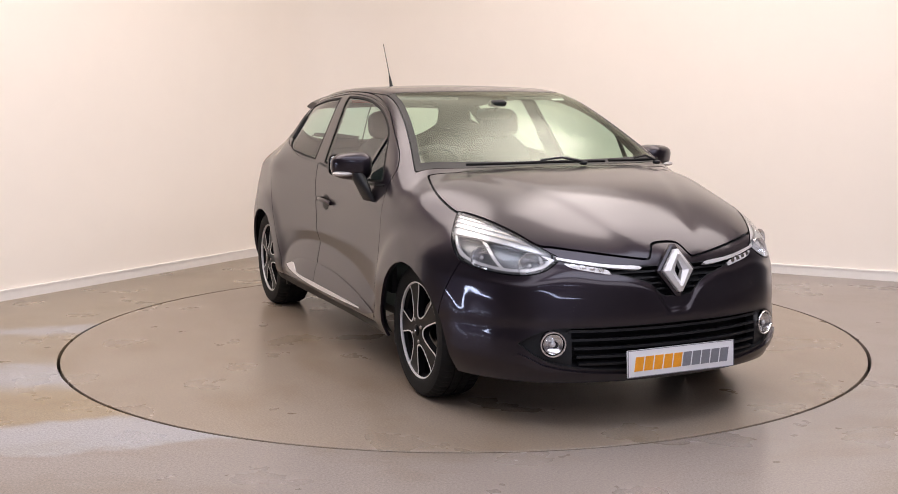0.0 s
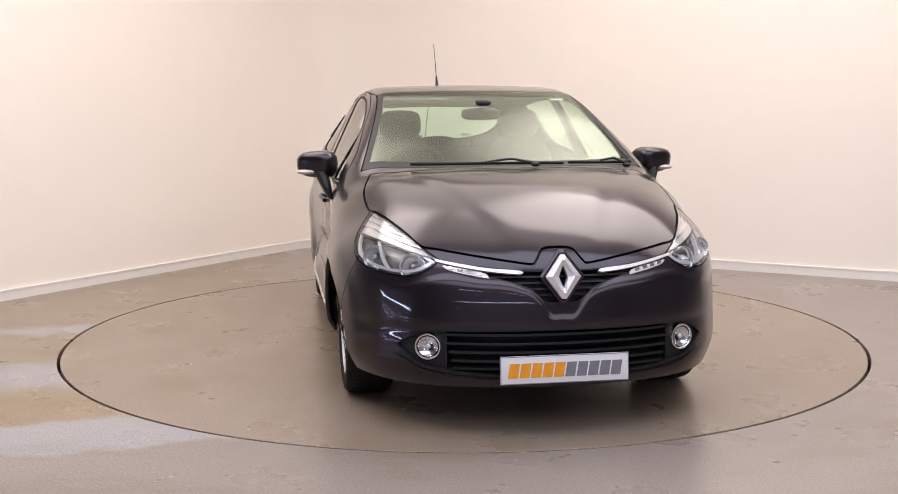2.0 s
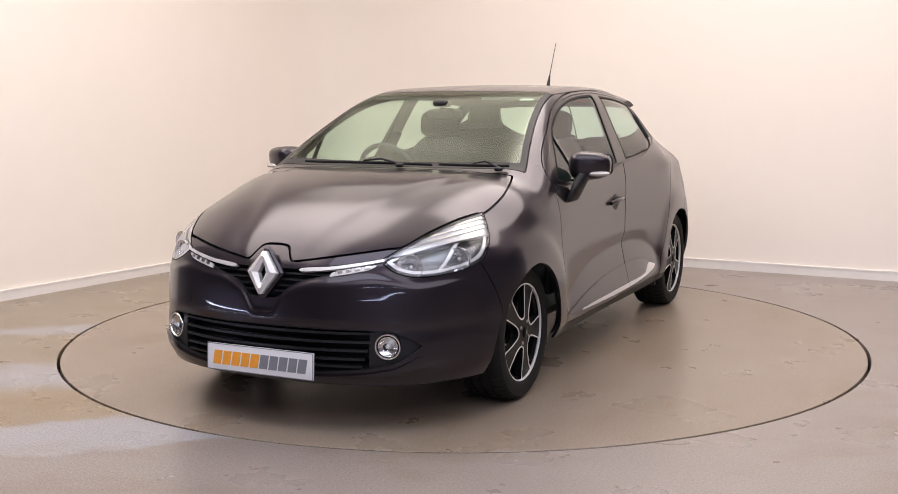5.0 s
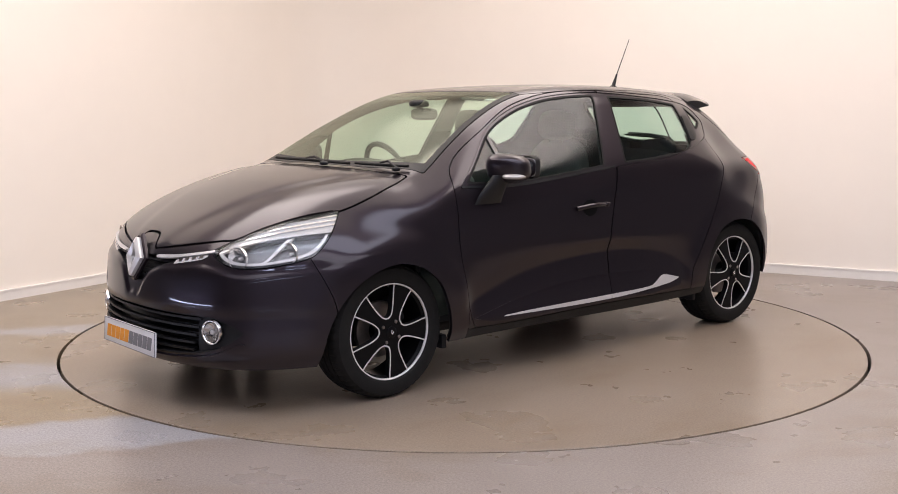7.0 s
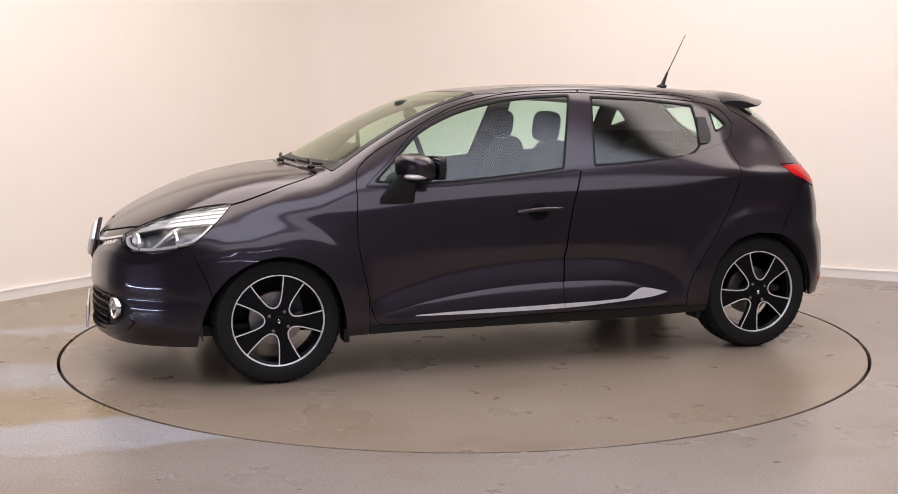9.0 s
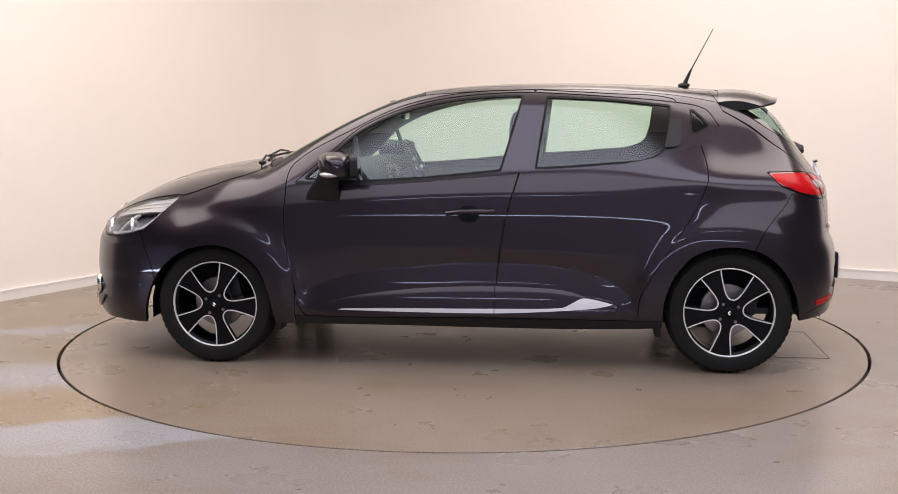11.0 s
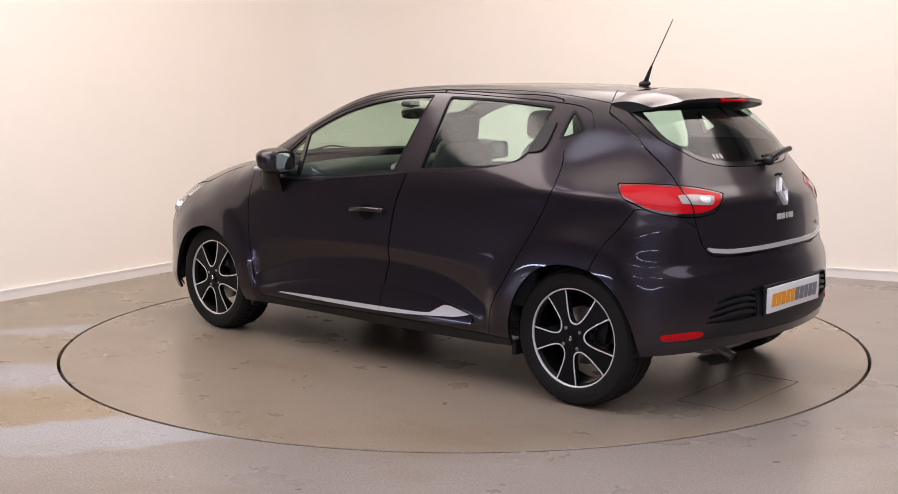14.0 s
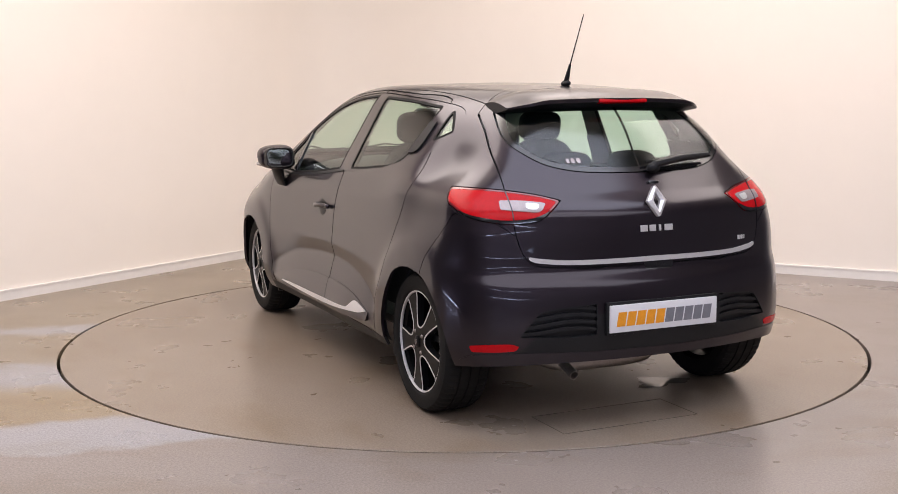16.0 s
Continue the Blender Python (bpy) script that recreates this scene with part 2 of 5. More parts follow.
def build_turntable():
    n = 192
    base = tagged(new("turntable"), "round beige resin turntable set flush in the floor", "turntable")
    bm = bmesh.new()
    loops = []
    for r, z in ((2.2085, -0.05), (2.2085, -0.002), (2.2065, 0.0)):
        loops.append([bm.verts.new((r * math.cos(2 * math.pi * k / n), r * math.sin(2 * math.pi * k / n), z)) for k in range(n)])
    for p, q in zip(loops, loops[1:]):
        for k in range(n):
            bm.faces.new((p[k], p[(k + 1) % n], q[(k + 1) % n], q[k]))
    bm.faces.new(loops[-1])
    part("deck", bm, TABLE, base, smooth=False)
    # a floor hatch with a thin raised edge
    hatch = bmesh.new()
    for cx, cy, sx, sy in ((0, 0.33, 0.27, 0.0025), (0, -0.33, 0.27, 0.0025), (0.135, 0, 0.0025, 0.66), (-0.135, 0, 0.0025, 0.66)):
        bmesh.ops.create_cube(hatch, size=1, matrix=Matrix.Translation((cx - 1.83, cy + 0.15, 0.0008)) @ Matrix.Diagonal((sx, sy, 0.0016, 1)))
    part("hatch_edge", hatch, HATCH, base, "thin dark joint of a floor hatch", smooth=False)
    bm = bmesh.new()
    edge = []
    for k in range(28):
        a = 2 * math.pi * k / 28
        r = 1 + .28 * math.sin(3 * a + 1) + .15 * math.sin(7 * a)
        edge.append(bm.verts.new((-1.44 + .085 * r * math.cos(a), -.36 + .13 * r * math.sin(a), .0012)))
    bm.faces.new(edge)
    part("wet_patch", bm, WET, base, "small wet patch on the resin", smooth=False)
    return base


build_room()
TURNTABLE = build_turntable()
# ---- sheets: points, normals and triangles that can be cut along smooth lines ----
class Sheet:
    def __init__(self, v, n, t):
        self.v, self.n, self.t = v, n, t

    def tidy(self):
        used = np.unique(self.t)
        back = np.full(len(self.v), -1)
        back[used] = np.arange(len(used))
        return Sheet(self.v[used], self.n[used], back[self.t])


def unit(a):
    return a / np.maximum(np.linalg.norm(a, axis=-1, keepdims=True), 1e-9)


def cut(s, f):
    """Split a sheet along f = 0: the side below zero, and the side above it."""
    if len(s.t) == 0:
        return s, s
    f = np.where(np.abs(f) < 1e-7, 1e-7, f)
    low = f < 0
    count = low[s.t].sum(1)
    mixed = s.t[(count == 1) | (count == 2)]
    lone = np.where((low[mixed].sum(1) == 1)[:, None], low[mixed], ~low[mixed])
    k = lone.argmax(1)
    r = np.arange(len(mixed))
    a, b, c = mixed[r, k], mixed[r, (k + 1) % 3], mixed[r, (k + 2) % 3]
    pairs = np.sort(np.concatenate([np.stack([a, b], 1), np.stack([a, c], 1)]), 1)
    uniq, inv = np.unique(pairs, axis=0, return_inverse=True)
    inv = inv.reshape(-1)
    if len(uniq):
        p, q = uniq[:, 0], uniq[:, 1]
        w = (f[p] / (f[p] - f[q]))[:, None]
        v = np.concatenate([s.v, s.v[p] + w * (s.v[q] - s.v[p])])
        n = np.concatenate([s.n, unit(s.n[p] + w * (s.n[q] - s.n[p]))])
    else:
        v, n = s.v, s.n
    ab, ac = len(s.v) + inv[:len(a)], len(s.v) + inv[len(a):]
    one = np.stack([a, ab, ac], 1)
    two = np.concatenate([np.stack([ab, b, c], 1), np.stack([ab, c, ac], 1)])
    al = low[a]
    al2 = np.concatenate([al, al])
    inside = np.concatenate([s.t[count == 3], one[al], two[~al2]])
    outside = np.concatenate([s.t[count == 0], one[~al], two[al2]])
    return Sheet(v, n, inside).tidy(), Sheet(v, n, outside).tidy()


def band(s, measure, low, high):
    """The strip of a sheet in which measure(sheet) lies between two values."""
    s, _ = cut(s, measure(s) - high)
    _, s = cut(s, measure(s) - low) if len(s.t) else (s, s)
    return s


def smooth_loop(pts, per=6, round_off=True):
    """A closed line through points, rounded between them."""
    p = np.array(pts, float)
    if not round_off:
        return p
    out = []
    m = len(p)
    for i in range(m):
        p0, p1, p2, p3 = p[i - 1], p[i], p[(i + 1) % m], p[(i + 2) % m]
        d1, d2 = (p2 - p0), (p3 - p1)
        seg = np.linalg.norm(p2 - p1)
        d1 = d1 / max(np.linalg.norm(d1), 1e-6) * seg * 0.9
        d2 = d2 / max(np.linalg.norm(d2), 1e-6) * seg * 0.9
        c1 = (p1 - p0) @ (p2 - p1) / max(np.linalg.norm(p1 - p0) * seg, 1e-9)
        c2 = (p2 - p1) @ (p3 - p2) / max(np.linalg.norm(p3 - p2) * seg, 1e-9)
        if c1 < 0.3:
            d1 = p2 - p1
        if c2 < 0.3:
            d2 = p2 - p1
        for k in range(per):
            t = k / per
            out.append((2 * t**3 - 3 * t**2 + 1) * p1 + (t**3 - 2 * t**2 + t) * d1 + (-2 * t**3 + 3 * t**2) * p2 + (t**3 - t**2) * d2)
    return np.array(out)


def loop_distance(u, w, loop):
    """Signed distance to a closed line, below zero inside."""
    near = np.full(u.shape, 9.0)
    odd = np.zeros(u.shape, bool)
    for (ax, ay), (bx, by) in zip(loop, np.roll(loop, -1, axis=0)):
        ex, ey = bx - ax, by - ay
        t = np.clip(((u - ax) * ex + (w - ay) * ey) / max(ex * ex + ey * ey, 1e-12), 0, 1)
        near = np.minimum(near, np.hypot(u - ax - t * ex, w - ay - t * ey))
        if by != ay:
            odd ^= ((ay > w) != (by > w)) & (u < ex * (w - ay) / (by - ay) + ax)
    return np.where(odd, -near, near)


def region(s, view, pts, where=None, grow=0.0, rounded=True):
    """The signed distance of a sheet's points to an outline seen from a side: 'side' (x, z), 'end' (y, z), 'top' (x, y), or an angle."""
    x, y, z = s.v.T
    if view == "side":
        u, w = x, z
    elif view == "end":
        u, w = y, z
    elif view == "top":
        u, w = x, y
    else:
        c, d = math.cos(radians(view)), math.sin(radians(view))
        u, w = -x * d + y * c, z
    loop = smooth_loop(pts, round_off=rounded)
    lo, hi = loop.min(0) - 0.06, loop.max(0) + 0.06
    f = np.full(len(x), 0.05)
    ok = (u > lo[0]) & (u < hi[0]) & (w > lo[1]) & (w < hi[1])
    if where is not None:
        ok &= where(x, y, z)
    f[ok] = loop_distance(u[ok], w[ok], loop) - grow
    return f


def offset(s, d):
    return Sheet(s.v + s.n * d, s.n, s.t)


def both_sides(s):
    """A half sheet and its mirror image, joined along the middle."""
    m = len(s.v)
    v = np.concatenate([s.v, s.v * (1, -1, 1)])
    n = np.concatenate([s.n, s.n * (1, -1, 1)])
    mid = np.abs(s.v[:, 1]) < 1e-5
    back = np.arange(2 * m)
    back[m:][mid] = np.arange(m)[mid]
    n[:m][mid] = unit(n[:m][mid] * (1, 0, 1))
    t = np.concatenate([s.t, back[s.t[:, ::-1] + m]])
    return Sheet(v, n, t).tidy()


def other_side(s):
    return Sheet(s.v * (1, -1, 1), s.n * (1, -1, 1), s.t[:, ::-1])


def sheet_object(name, s, mat, parent, label="", edge=0.014, back=False):
    """A sheet as a panel whose edges are turned in by edge metres; back closes it behind."""
    v, n, t = s.v, s.n, s.t
    area = np.linalg.norm(np.cross(v[t[:, 1]] - v[t[:, 0]], v[t[:, 2]] - v[t[:, 0]]), axis=1)
    t = t[area > 1e-10]
    faces = t.tolist()
    if edge:
        e = np.concatenate([t[:, (0, 1)], t[:, (1, 2)], t[:, (2, 0)]])
        key = np.sort(e, 1)
        _, first, count = np.unique(key, axis=0, return_index=True, return_counts=True)
        rim = e[first[count == 1]]
        if len(rim):
            a, b = rim[:, 0], rim[:, 1]
            side = unit(np.cross(v[b] - v[a], n[a]))
            m, k = len(v), len(rim)
            v = np.concatenate([v, v[a], v[b], v[a] - n[a] * edge, v[b] - n[b] * edge])
            n = np.concatenate([n, side, side, side, side])
            i = np.arange(k) + m
            faces += np.stack([i + k, i, i + 2 * k, i + 3 * k], 1).tolist()
        if back:
            m = len(v)
            v = np.concatenate([v, s.v - s.n * edge])
            n = np.concatenate([n, -s.n])
            faces += (t[:, ::-1] + m).tolist()
    me = bpy.data.meshes.new(name)
    me.from_pydata(v.tolist(), [], faces)
    me.polygons.foreach_set("use_smooth", [True] * len(me.polygons))
    me.normals_split_custom_set_from_vertices(unit(n).tolist())
    me.materials.append(mat)
    ob = new(name, me)
    ob.parent = parent
    return tagged(ob, label)
# ---- the car's outer skin: x ahead, y to its left, z up, metres, from the middle of the wheelbase ----
def curve(x, *knots):
    """A smooth line through (x, value) pairs, level past its ends' slopes."""
    k = np.array(sorted(knots), float)
    xs, ys = k[:, 0], k[:, 1]
    h = np.diff(xs)
    d = np.diff(ys) / h
    m = np.empty(len(xs))
    m[0], m[-1] = d[0], d[-1]
    m[1:-1] = (d[:-1] * h[1:] + d[1:] * h[:-1]) / (h[:-1] + h[1:])
    x = np.asarray(x, float)
    i = np.clip(np.searchsorted(xs, x) - 1, 0, len(h) - 1)
    t = (x - xs[i]) / h[i]
    s = np.clip(t, 0, 1)
    y = ((1 + 2 * s) * (1 - s) ** 2 * ys[i] + s * (1 - s) ** 2 * h[i] * m[i]
         + s * s * (3 - 2 * s) * ys[i + 1] + s * s * (s - 1) * h[i] * m[i + 1])
    return y + np.where(t < 0, t * h[i] * m[0], 0) + np.where(t > 1, (t - 1) * h[i] * m[-1], 0)


def smax(a, b, r):
    h = np.maximum(r - np.abs(a - b), 0) / r
    return np.maximum(a, b) + h * h * r / 4


def soft(v, r):
    return 0.5 * (v + np.sqrt(v * v + r * r))


def bell(v, c, w):
    return np.exp(-((v - c) / w) ** 2)


def step(v):
    return 1 / (1 + np.exp(-4 * np.clip(v, -8, 8)))


def roofline(x):
    return curve(x, (2.2, 0.589), (2.1, 0.688), (2.05, 0.728), (1.98, 0.769), (1.85, 0.835), (1.7, 0.901), (1.55, 0.949), (1.4, 0.98), (1.25, 1.002), (1.14, 1.014), (1.08, 1.03), (1, 1.067), (0.8, 1.175), (0.6, 1.273), (0.4, 1.351), (0.25, 1.389), (0.1, 1.407), (-0.1, 1.42), (-0.4, 1.426), (-0.8, 1.419), (-1.15, 1.399), (-1.4, 1.374), (-1.55, 1.346), (-1.8, 1.285))


def half_width(x, z):
    """The side's half width at a length and a height."""
    low = curve(z, (0.1, 0.771), (0.2, 0.815), (0.27, 0.842), (0.34, 0.851), (0.42, 0.851), (0.55, 0.844), (0.68, 0.839), (0.78, 0.835), (0.88, 0.826), (1, 0.813))
    shoulder = curve(x, (2, 0.682), (1.6, 0.761), (1.2, 0.859), (0.9, 0.912), (0.3, 0.933), (-0.3, 0.954), (-0.8, 0.98), (-1.2, 0.978), (-1.5, 0.966), (-1.9, 0.949))
    lean = curve(x, (2, 0.694), (1.3, 0.678), (0.9, 0.598), (0.3, 0.448), (-0.5, 0.424), (-1, 0.61), (-1.5, 0.98), (-1.9, 1.18))
    # a crisp light crease along the doors under the rounded shoulder
    fold = curve(x, (1.4, .81), (.93, .812), (.53, .845), (0, .872), (-.5, .88), (-.9, .895), (-1.1, .925), (-1.4, .955))
    tilt = .12 * step((1.25 - x) / .16) * step((x + 1.25) / .2)
    shoulder = shoulder + tilt * (shoulder - fold) / (lean - tilt)
    w = low - tilt * soft(z - fold, .012) - (lean - tilt) * soft(z - shoulder, .05)
    # flared wheel arches
    arch = bell(x, 1.3, .42) * bell(z, .55, .30) + bell(x, -1.32, .44) * bell(z, .62, .32)
    ring = step((.455 - np.hypot(x - 1.295, z - .30)) / .075) + step((.455 - np.hypot(x + 1.295, z - .30)) / .075)
    w = w + .019 * arch + .013 * ring * step((z - .24) / .08)
    # scooped lower doors: an undercut below one crease, a ramp out to the moulding
    top = curve(x, (.95, .535), (.80, .565), (.5, .600), (.18, .604), (-.2, .604), (-.5, .588), (-.8, .560), (-.95, .53))
    deep = curve(x, (.90, .36), (.7, .43), (.5, .485), (.2, .525), (-.1, .540), (-.4, .528), (-.6, .494), (-.72, .452), (-.85, .37))
    foot = curve(x, (.90, .285), (.529, .365), (.231, .402), (-.141, .416), (-.462, .405), (-.63, .370), (-.752, .33), (-.85, .27))
    scoop = smax(0, -smax((z - top) / (top - deep), (foot - z) / (deep - foot), .22), .22)
    w = w - .021 * scoop * step((.86 - x) / .09) * step((x + .84) / .09)
    # haunch over the rear wheel, tucked in towards the pillar above it
    w = w + .020 * bell(x, -1.40, .42) * bell(z, .945, .07) - step((-1.2 - x) / .2) * (.056 * bell(z, 1.05, .14) + .012 * bell(z, .86, .12))
    w = w - .034 * bell(x, 1.45, .28) * bell(z, .80, .10)
    return w - curve(x, (2.3, 0.078), (1.9, 0.018), (1.5, -0.004), (0, 0.011), (-1.45, 0.010), (-1.8, 0.035), (-2.1, 0.08))


def skin(x, y, z):
    """Below zero inside the body, above it outside."""
    a = np.abs(y)
    side = a - half_width(x, z)
    crown = curve(x, (2.1, 0.125), (1.6, 0.11), (1.2, 0.068), (1, 0.098), (0.6, 0.098), (0.2, 0.055), (-0.6, 0.076), (-1.5, 0.156))
    steep = curve(x, (2.1, 0.75), (1.8, 0.92), (1.2, 0.97), (0.9, 0.91), (0.4, 0.93), (0, 1), (-1.5, 0.97))
    bulge = .007 * step((curve(x, (2.1, .13), (1.6, .33), (1.15, .50)) - a) / .07) * step((x - 1.12) / .05)
    top = (z - (roofline(x) - crown * a * a + bulge)) * steep
    nose = x - (curve(z, (0.15, 2.068), (0.2, 2.112), (0.27, 2.141), (0.36, 2.142), (0.46, 2.128), (0.55, 2.119), (0.65, 2.102), (0.72, 2.081), (0.8, 2.044), (0.95, 1.897))
                - .30 * a * a - .34 * a ** 4)
    brow = curve(a, (0, .484), (.05, .487), (.10, .556), (.19, .606), (.33, .624), (.47, .638), (.545, .622), (.605, .602), (.73, .612), (.85, .63))
    nose = nose - .011 * step((brow - z) / .026) * step((z - .44) / .04)
    tail = curve(z, (0.15, -1.842), (0.25, -1.887), (0.36, -1.918), (0.5, -1.92), (0.6, -1.906), (0.66, -1.882), (0.72, -1.877), (0.83, -1.867), (0.9, -1.851), (0.97, -1.796), (1.05, -1.736), (1.13, -1.679), (1.25, -1.603), (1.36, -1.537), (1.5, -1.435)) + .27 * a * a + curve(z, (.2, .06), (.75, .06), (.95, .14), (1.3, .17)) * a ** 4 - x
    tail = tail * curve(z, (0.15, 1), (0.85, 1), (1.1, 0.85), (1.5, 0.82))
    r_top = curve(x, (2.15, 0.077), (2, 0.113), (1.5, 0.246), (1.1, 0.162), (0.8, 0.099), (0, 0.098), (-1.2, 0.131), (-1.7, 0.165))
    r_nose = curve(z, (0.2, 0.284), (0.5, 0.307), (0.7, 0.272), (0.9, 0.197))
    r_tail = curve(z, (0.2, 0.20), (0.6, 0.19), (0.9, 0.12), (1, 0.11), (1.3, 0.13))
    f = smax(smax(side, nose, r_nose), tail, r_tail)
    return smax(f, top, r_top)
def cast_skin():
    """The left half of the outer skin as a sheet, found by rays from a spine inside the car."""
    phi = np.radians(np.interp(np.linspace(0, 1, 262), (0, .06, .56, .64, 1), (-42, -30, 12, 22, 90)))
    x0, x1, zc = -1.38, 1.55, 0.62
    start, way = [], []
    for a in np.linspace(0, 90, 86)[::-1][:-1]:
        start.append(x0), way.append((-math.sin(radians(a)), math.cos(radians(a))))
    for x in np.linspace(x0, x1, 270):
        start.append(x), way.append((0.0, 1.0))
    for a in np.linspace(0, 90, 110)[1:]:
        start.append(x1), way.append((math.sin(radians(a)), math.cos(radians(a))))
    start, way = np.array(start)[:, None], np.array(way)
    dx, dy, dz = way[:, :1] * np.cos(phi), way[:, 1:] * np.cos(phi), np.ones((len(start), 1)) * np.sin(phi)
    near, far = np.zeros_like(dx), np.full_like(dx, 1.6)
    for _ in range(26):
        mid = (near + far) / 2
        out = skin(start + dx * mid, dy * mid, zc + dz * mid) > 0
        far, near = np.where(out, mid, far), np.where(out, near, mid)
    v = np.stack([start + dx * near, dy * near, zc + dz * near], -1)
    v[:, -1, 1] = 0
    v[0, :, 1] = v[-1, :, 1] = 0
    shape = v.shape[:2]
    v = v.reshape(-1, 3)
    h = 2e-3
    n = unit(np.stack([skin(*(v + np.eye(3)[k] * h).T) - skin(*(v - np.eye(3)[k] * h).T) for k in range(3)], -1))
    n[np.abs(v[:, 1]) < 1e-6, 1] = 0
    n = unit(n)
    idx = np.arange(len(v)).reshape(shape)
    a, b, c, d = idx[:-1, :-1].ravel(), idx[1:, :-1].ravel(), idx[1:, 1:].ravel(), idx[:-1, 1:].ravel()
    t = np.concatenate([np.stack([a, c, b], 1), np.stack([a, d, c], 1)])
    # weld the fans' poles
    key = np.round(v, 6)
    _, first, inv = np.unique(key, axis=0, return_index=True, return_inverse=True)
    t = first[inv.reshape(-1)][t]
    t = t[(t[:, 0] != t[:, 1]) & (t[:, 1] != t[:, 2]) & (t[:, 0] != t[:, 2])]
    s = Sheet(v, n, t).tidy()
    fn = np.cross(s.v[s.t[:, 1]] - s.v[s.t[:, 0]], s.v[s.t[:, 2]] - s.v[s.t[:, 0]])
    if (fn * s.n[s.t[:, 0]]).sum() < 0:
        s.t = s.t[:, ::-1]
    return s


GAP = 0.0022
ARCH_F = [(1.690, .10), (1.672, .222), (1.648, .34), (1.597, .45), (1.511, .546), (1.393, .609), (1.265, .627), (1.141, .594), (1.040, .515), (.985, .39), (.960, .25), (.955, .10)]
ARCH_R = [(-.955, .10), (-.957, .25), (-.965, .37), (-1.010, .49), (-1.105, .597), (-1.220, .638), (-1.330, .640), (-1.440, .612), (-1.545, .525), (-1.61, .40), (-1.635, .27), (-1.645, .10)]
WIN_F = [(.800, .955), (.690, 1.052), (.548, 1.178), (.355, 1.268), (.150, 1.322), (-.046, 1.347), (-.268, 1.357), (-.172, 1.012), (-.166, .998), (-.150, .9965), (.180, .965), (.515, .945)]
WIN_R = [(-.400, 1.349), (-.704, 1.333), (-1.000, 1.303), (-.952, 1.085), (-.660, 1.030), (-.368, 1.0100), (-.351, 1.0095), (-.354, 1.028)]
WIN_Q = [(-1.112, 1.282), (-1.150, 1.250), (-1.190, 1.205), (-1.150, 1.186), (-1.108, 1.172)]
SURROUND = [(.86, .932), (.72, 1.052), (.56, 1.195), (.36, 1.289), (.15, 1.342), (-.05, 1.366), (-.30, 1.376), (-.70, 1.353), (-1.02, 1.325), (-1.18, 1.29), (-1.245, 1.205), (-1.18, 1.128), (-1.03, 1.082),
            (-.95, 1.063), (-.66, 1.009), (-.30, .984), (.18, .942), (.55, .922)]
DOOR_F = [(.875, 1.022), (.560, 1.207), (.36, 1.302), (.15, 1.356), (-.05, 1.380), (-.335, 1.388), (-.262, .98), (-.207, .797), (-.173, .61), (-.153, .424), (-.140, .262), (.795, .262), (.838, .31), (.868, .45), (.905, .65), (.905, .86)]
DOOR_R = [(-.339, 1.388), (-.70, 1.367), (-1.02, 1.340), (-1.06, 1.26), (-1.135, 1.140), (-1.170, 1.035), (-1.172, .94), (-1.095, .772), (-.950, .54), (-.862, .39), (-.845, .262), (-.144, .262), (-.157, .424), (-.177, .61), (-.211, .797), (-.266, .98)]
HEADLAMP = [(.470, .700), (.535, .656), (.600, .636), (.680, .636), (.752, .655), (.792, .688), (.800, .735), (.785, .79), (.738, .862), (.722, .868), (.652, .835), (.585, .788), (.530, .742)]
TAIL_LAMP = [(.405, .938), (.500, .962), (.621, .980), (.735, .986), (.790, .974), (.786, .925), (.762, .880), (.704, .858), (.602, .848), (.506, .860), (.462, .893)]
BONNET = [(-.02, .748), (.040, .746), (.066, .738), (.104, .690), (.125, .688), (.297, .713), (.480, .741), (.535, .749), (.588, .794), (.652, .841), (.715, .874), (.722, .93), (.690, .958), (.69, 1.3), (-.02, 1.3)]
LOWER_MOUTH = [(-.02, .434), (.39, .430), (.53, .424), (.600, .398), (.650, .360), (.600, .315), (.545, .285), (.44, .262), (.25, .246), (-.02, .246)]
UPPER_MOUTH = [(-.02, .664), (.06, .664), (.19, .668), (.44, .693), (.456, .684), (.44, .672), (.30, .642), (.20, .618), (.13, .592), (.075, .545), (.05, .537), (-.02, .537)]
REAR_GLASS = [(-.02, 1.40), (.40, 1.36), (.475, 1.30), (.522, 1.20), (.515, 1.145), (.43, 1.080), (.32, 1.050), (.19, 1.040), (-.02, 1.037)]
TAILGATE = [(-.02, 1.45), (.48, 1.42), (.50, 1.33), (.535, 1.25), (.578, 1.13), (.598, 1.04), (.604, .98), (.606, .85), (.585, .745), (.560, .705), (.525, .682), (.40, .674), (-.02, .672)]
REAR_VENT = [(.300, .530), (.520, .506), (.560, .470), (.612, .402), (.42, .394), (.300, .400)]


def screen_base(y):
    return 1.115 - .23 * y * y


def head_outline(s, grow=0.0):
    """The headlamp's edge: its outline from ahead, cut off where it runs back along the wing."""
    x, _, z = s.v.T
    f = region(s, "end", HEADLAMP, lambda x, y, z: x > 1.2, grow)
    return np.maximum(f, curve(z, (.62, 1.735), (.656, 1.70), (.70, 1.645), (.80, 1.535), (.875, 1.462), (.92, 1.42)) - x - grow)


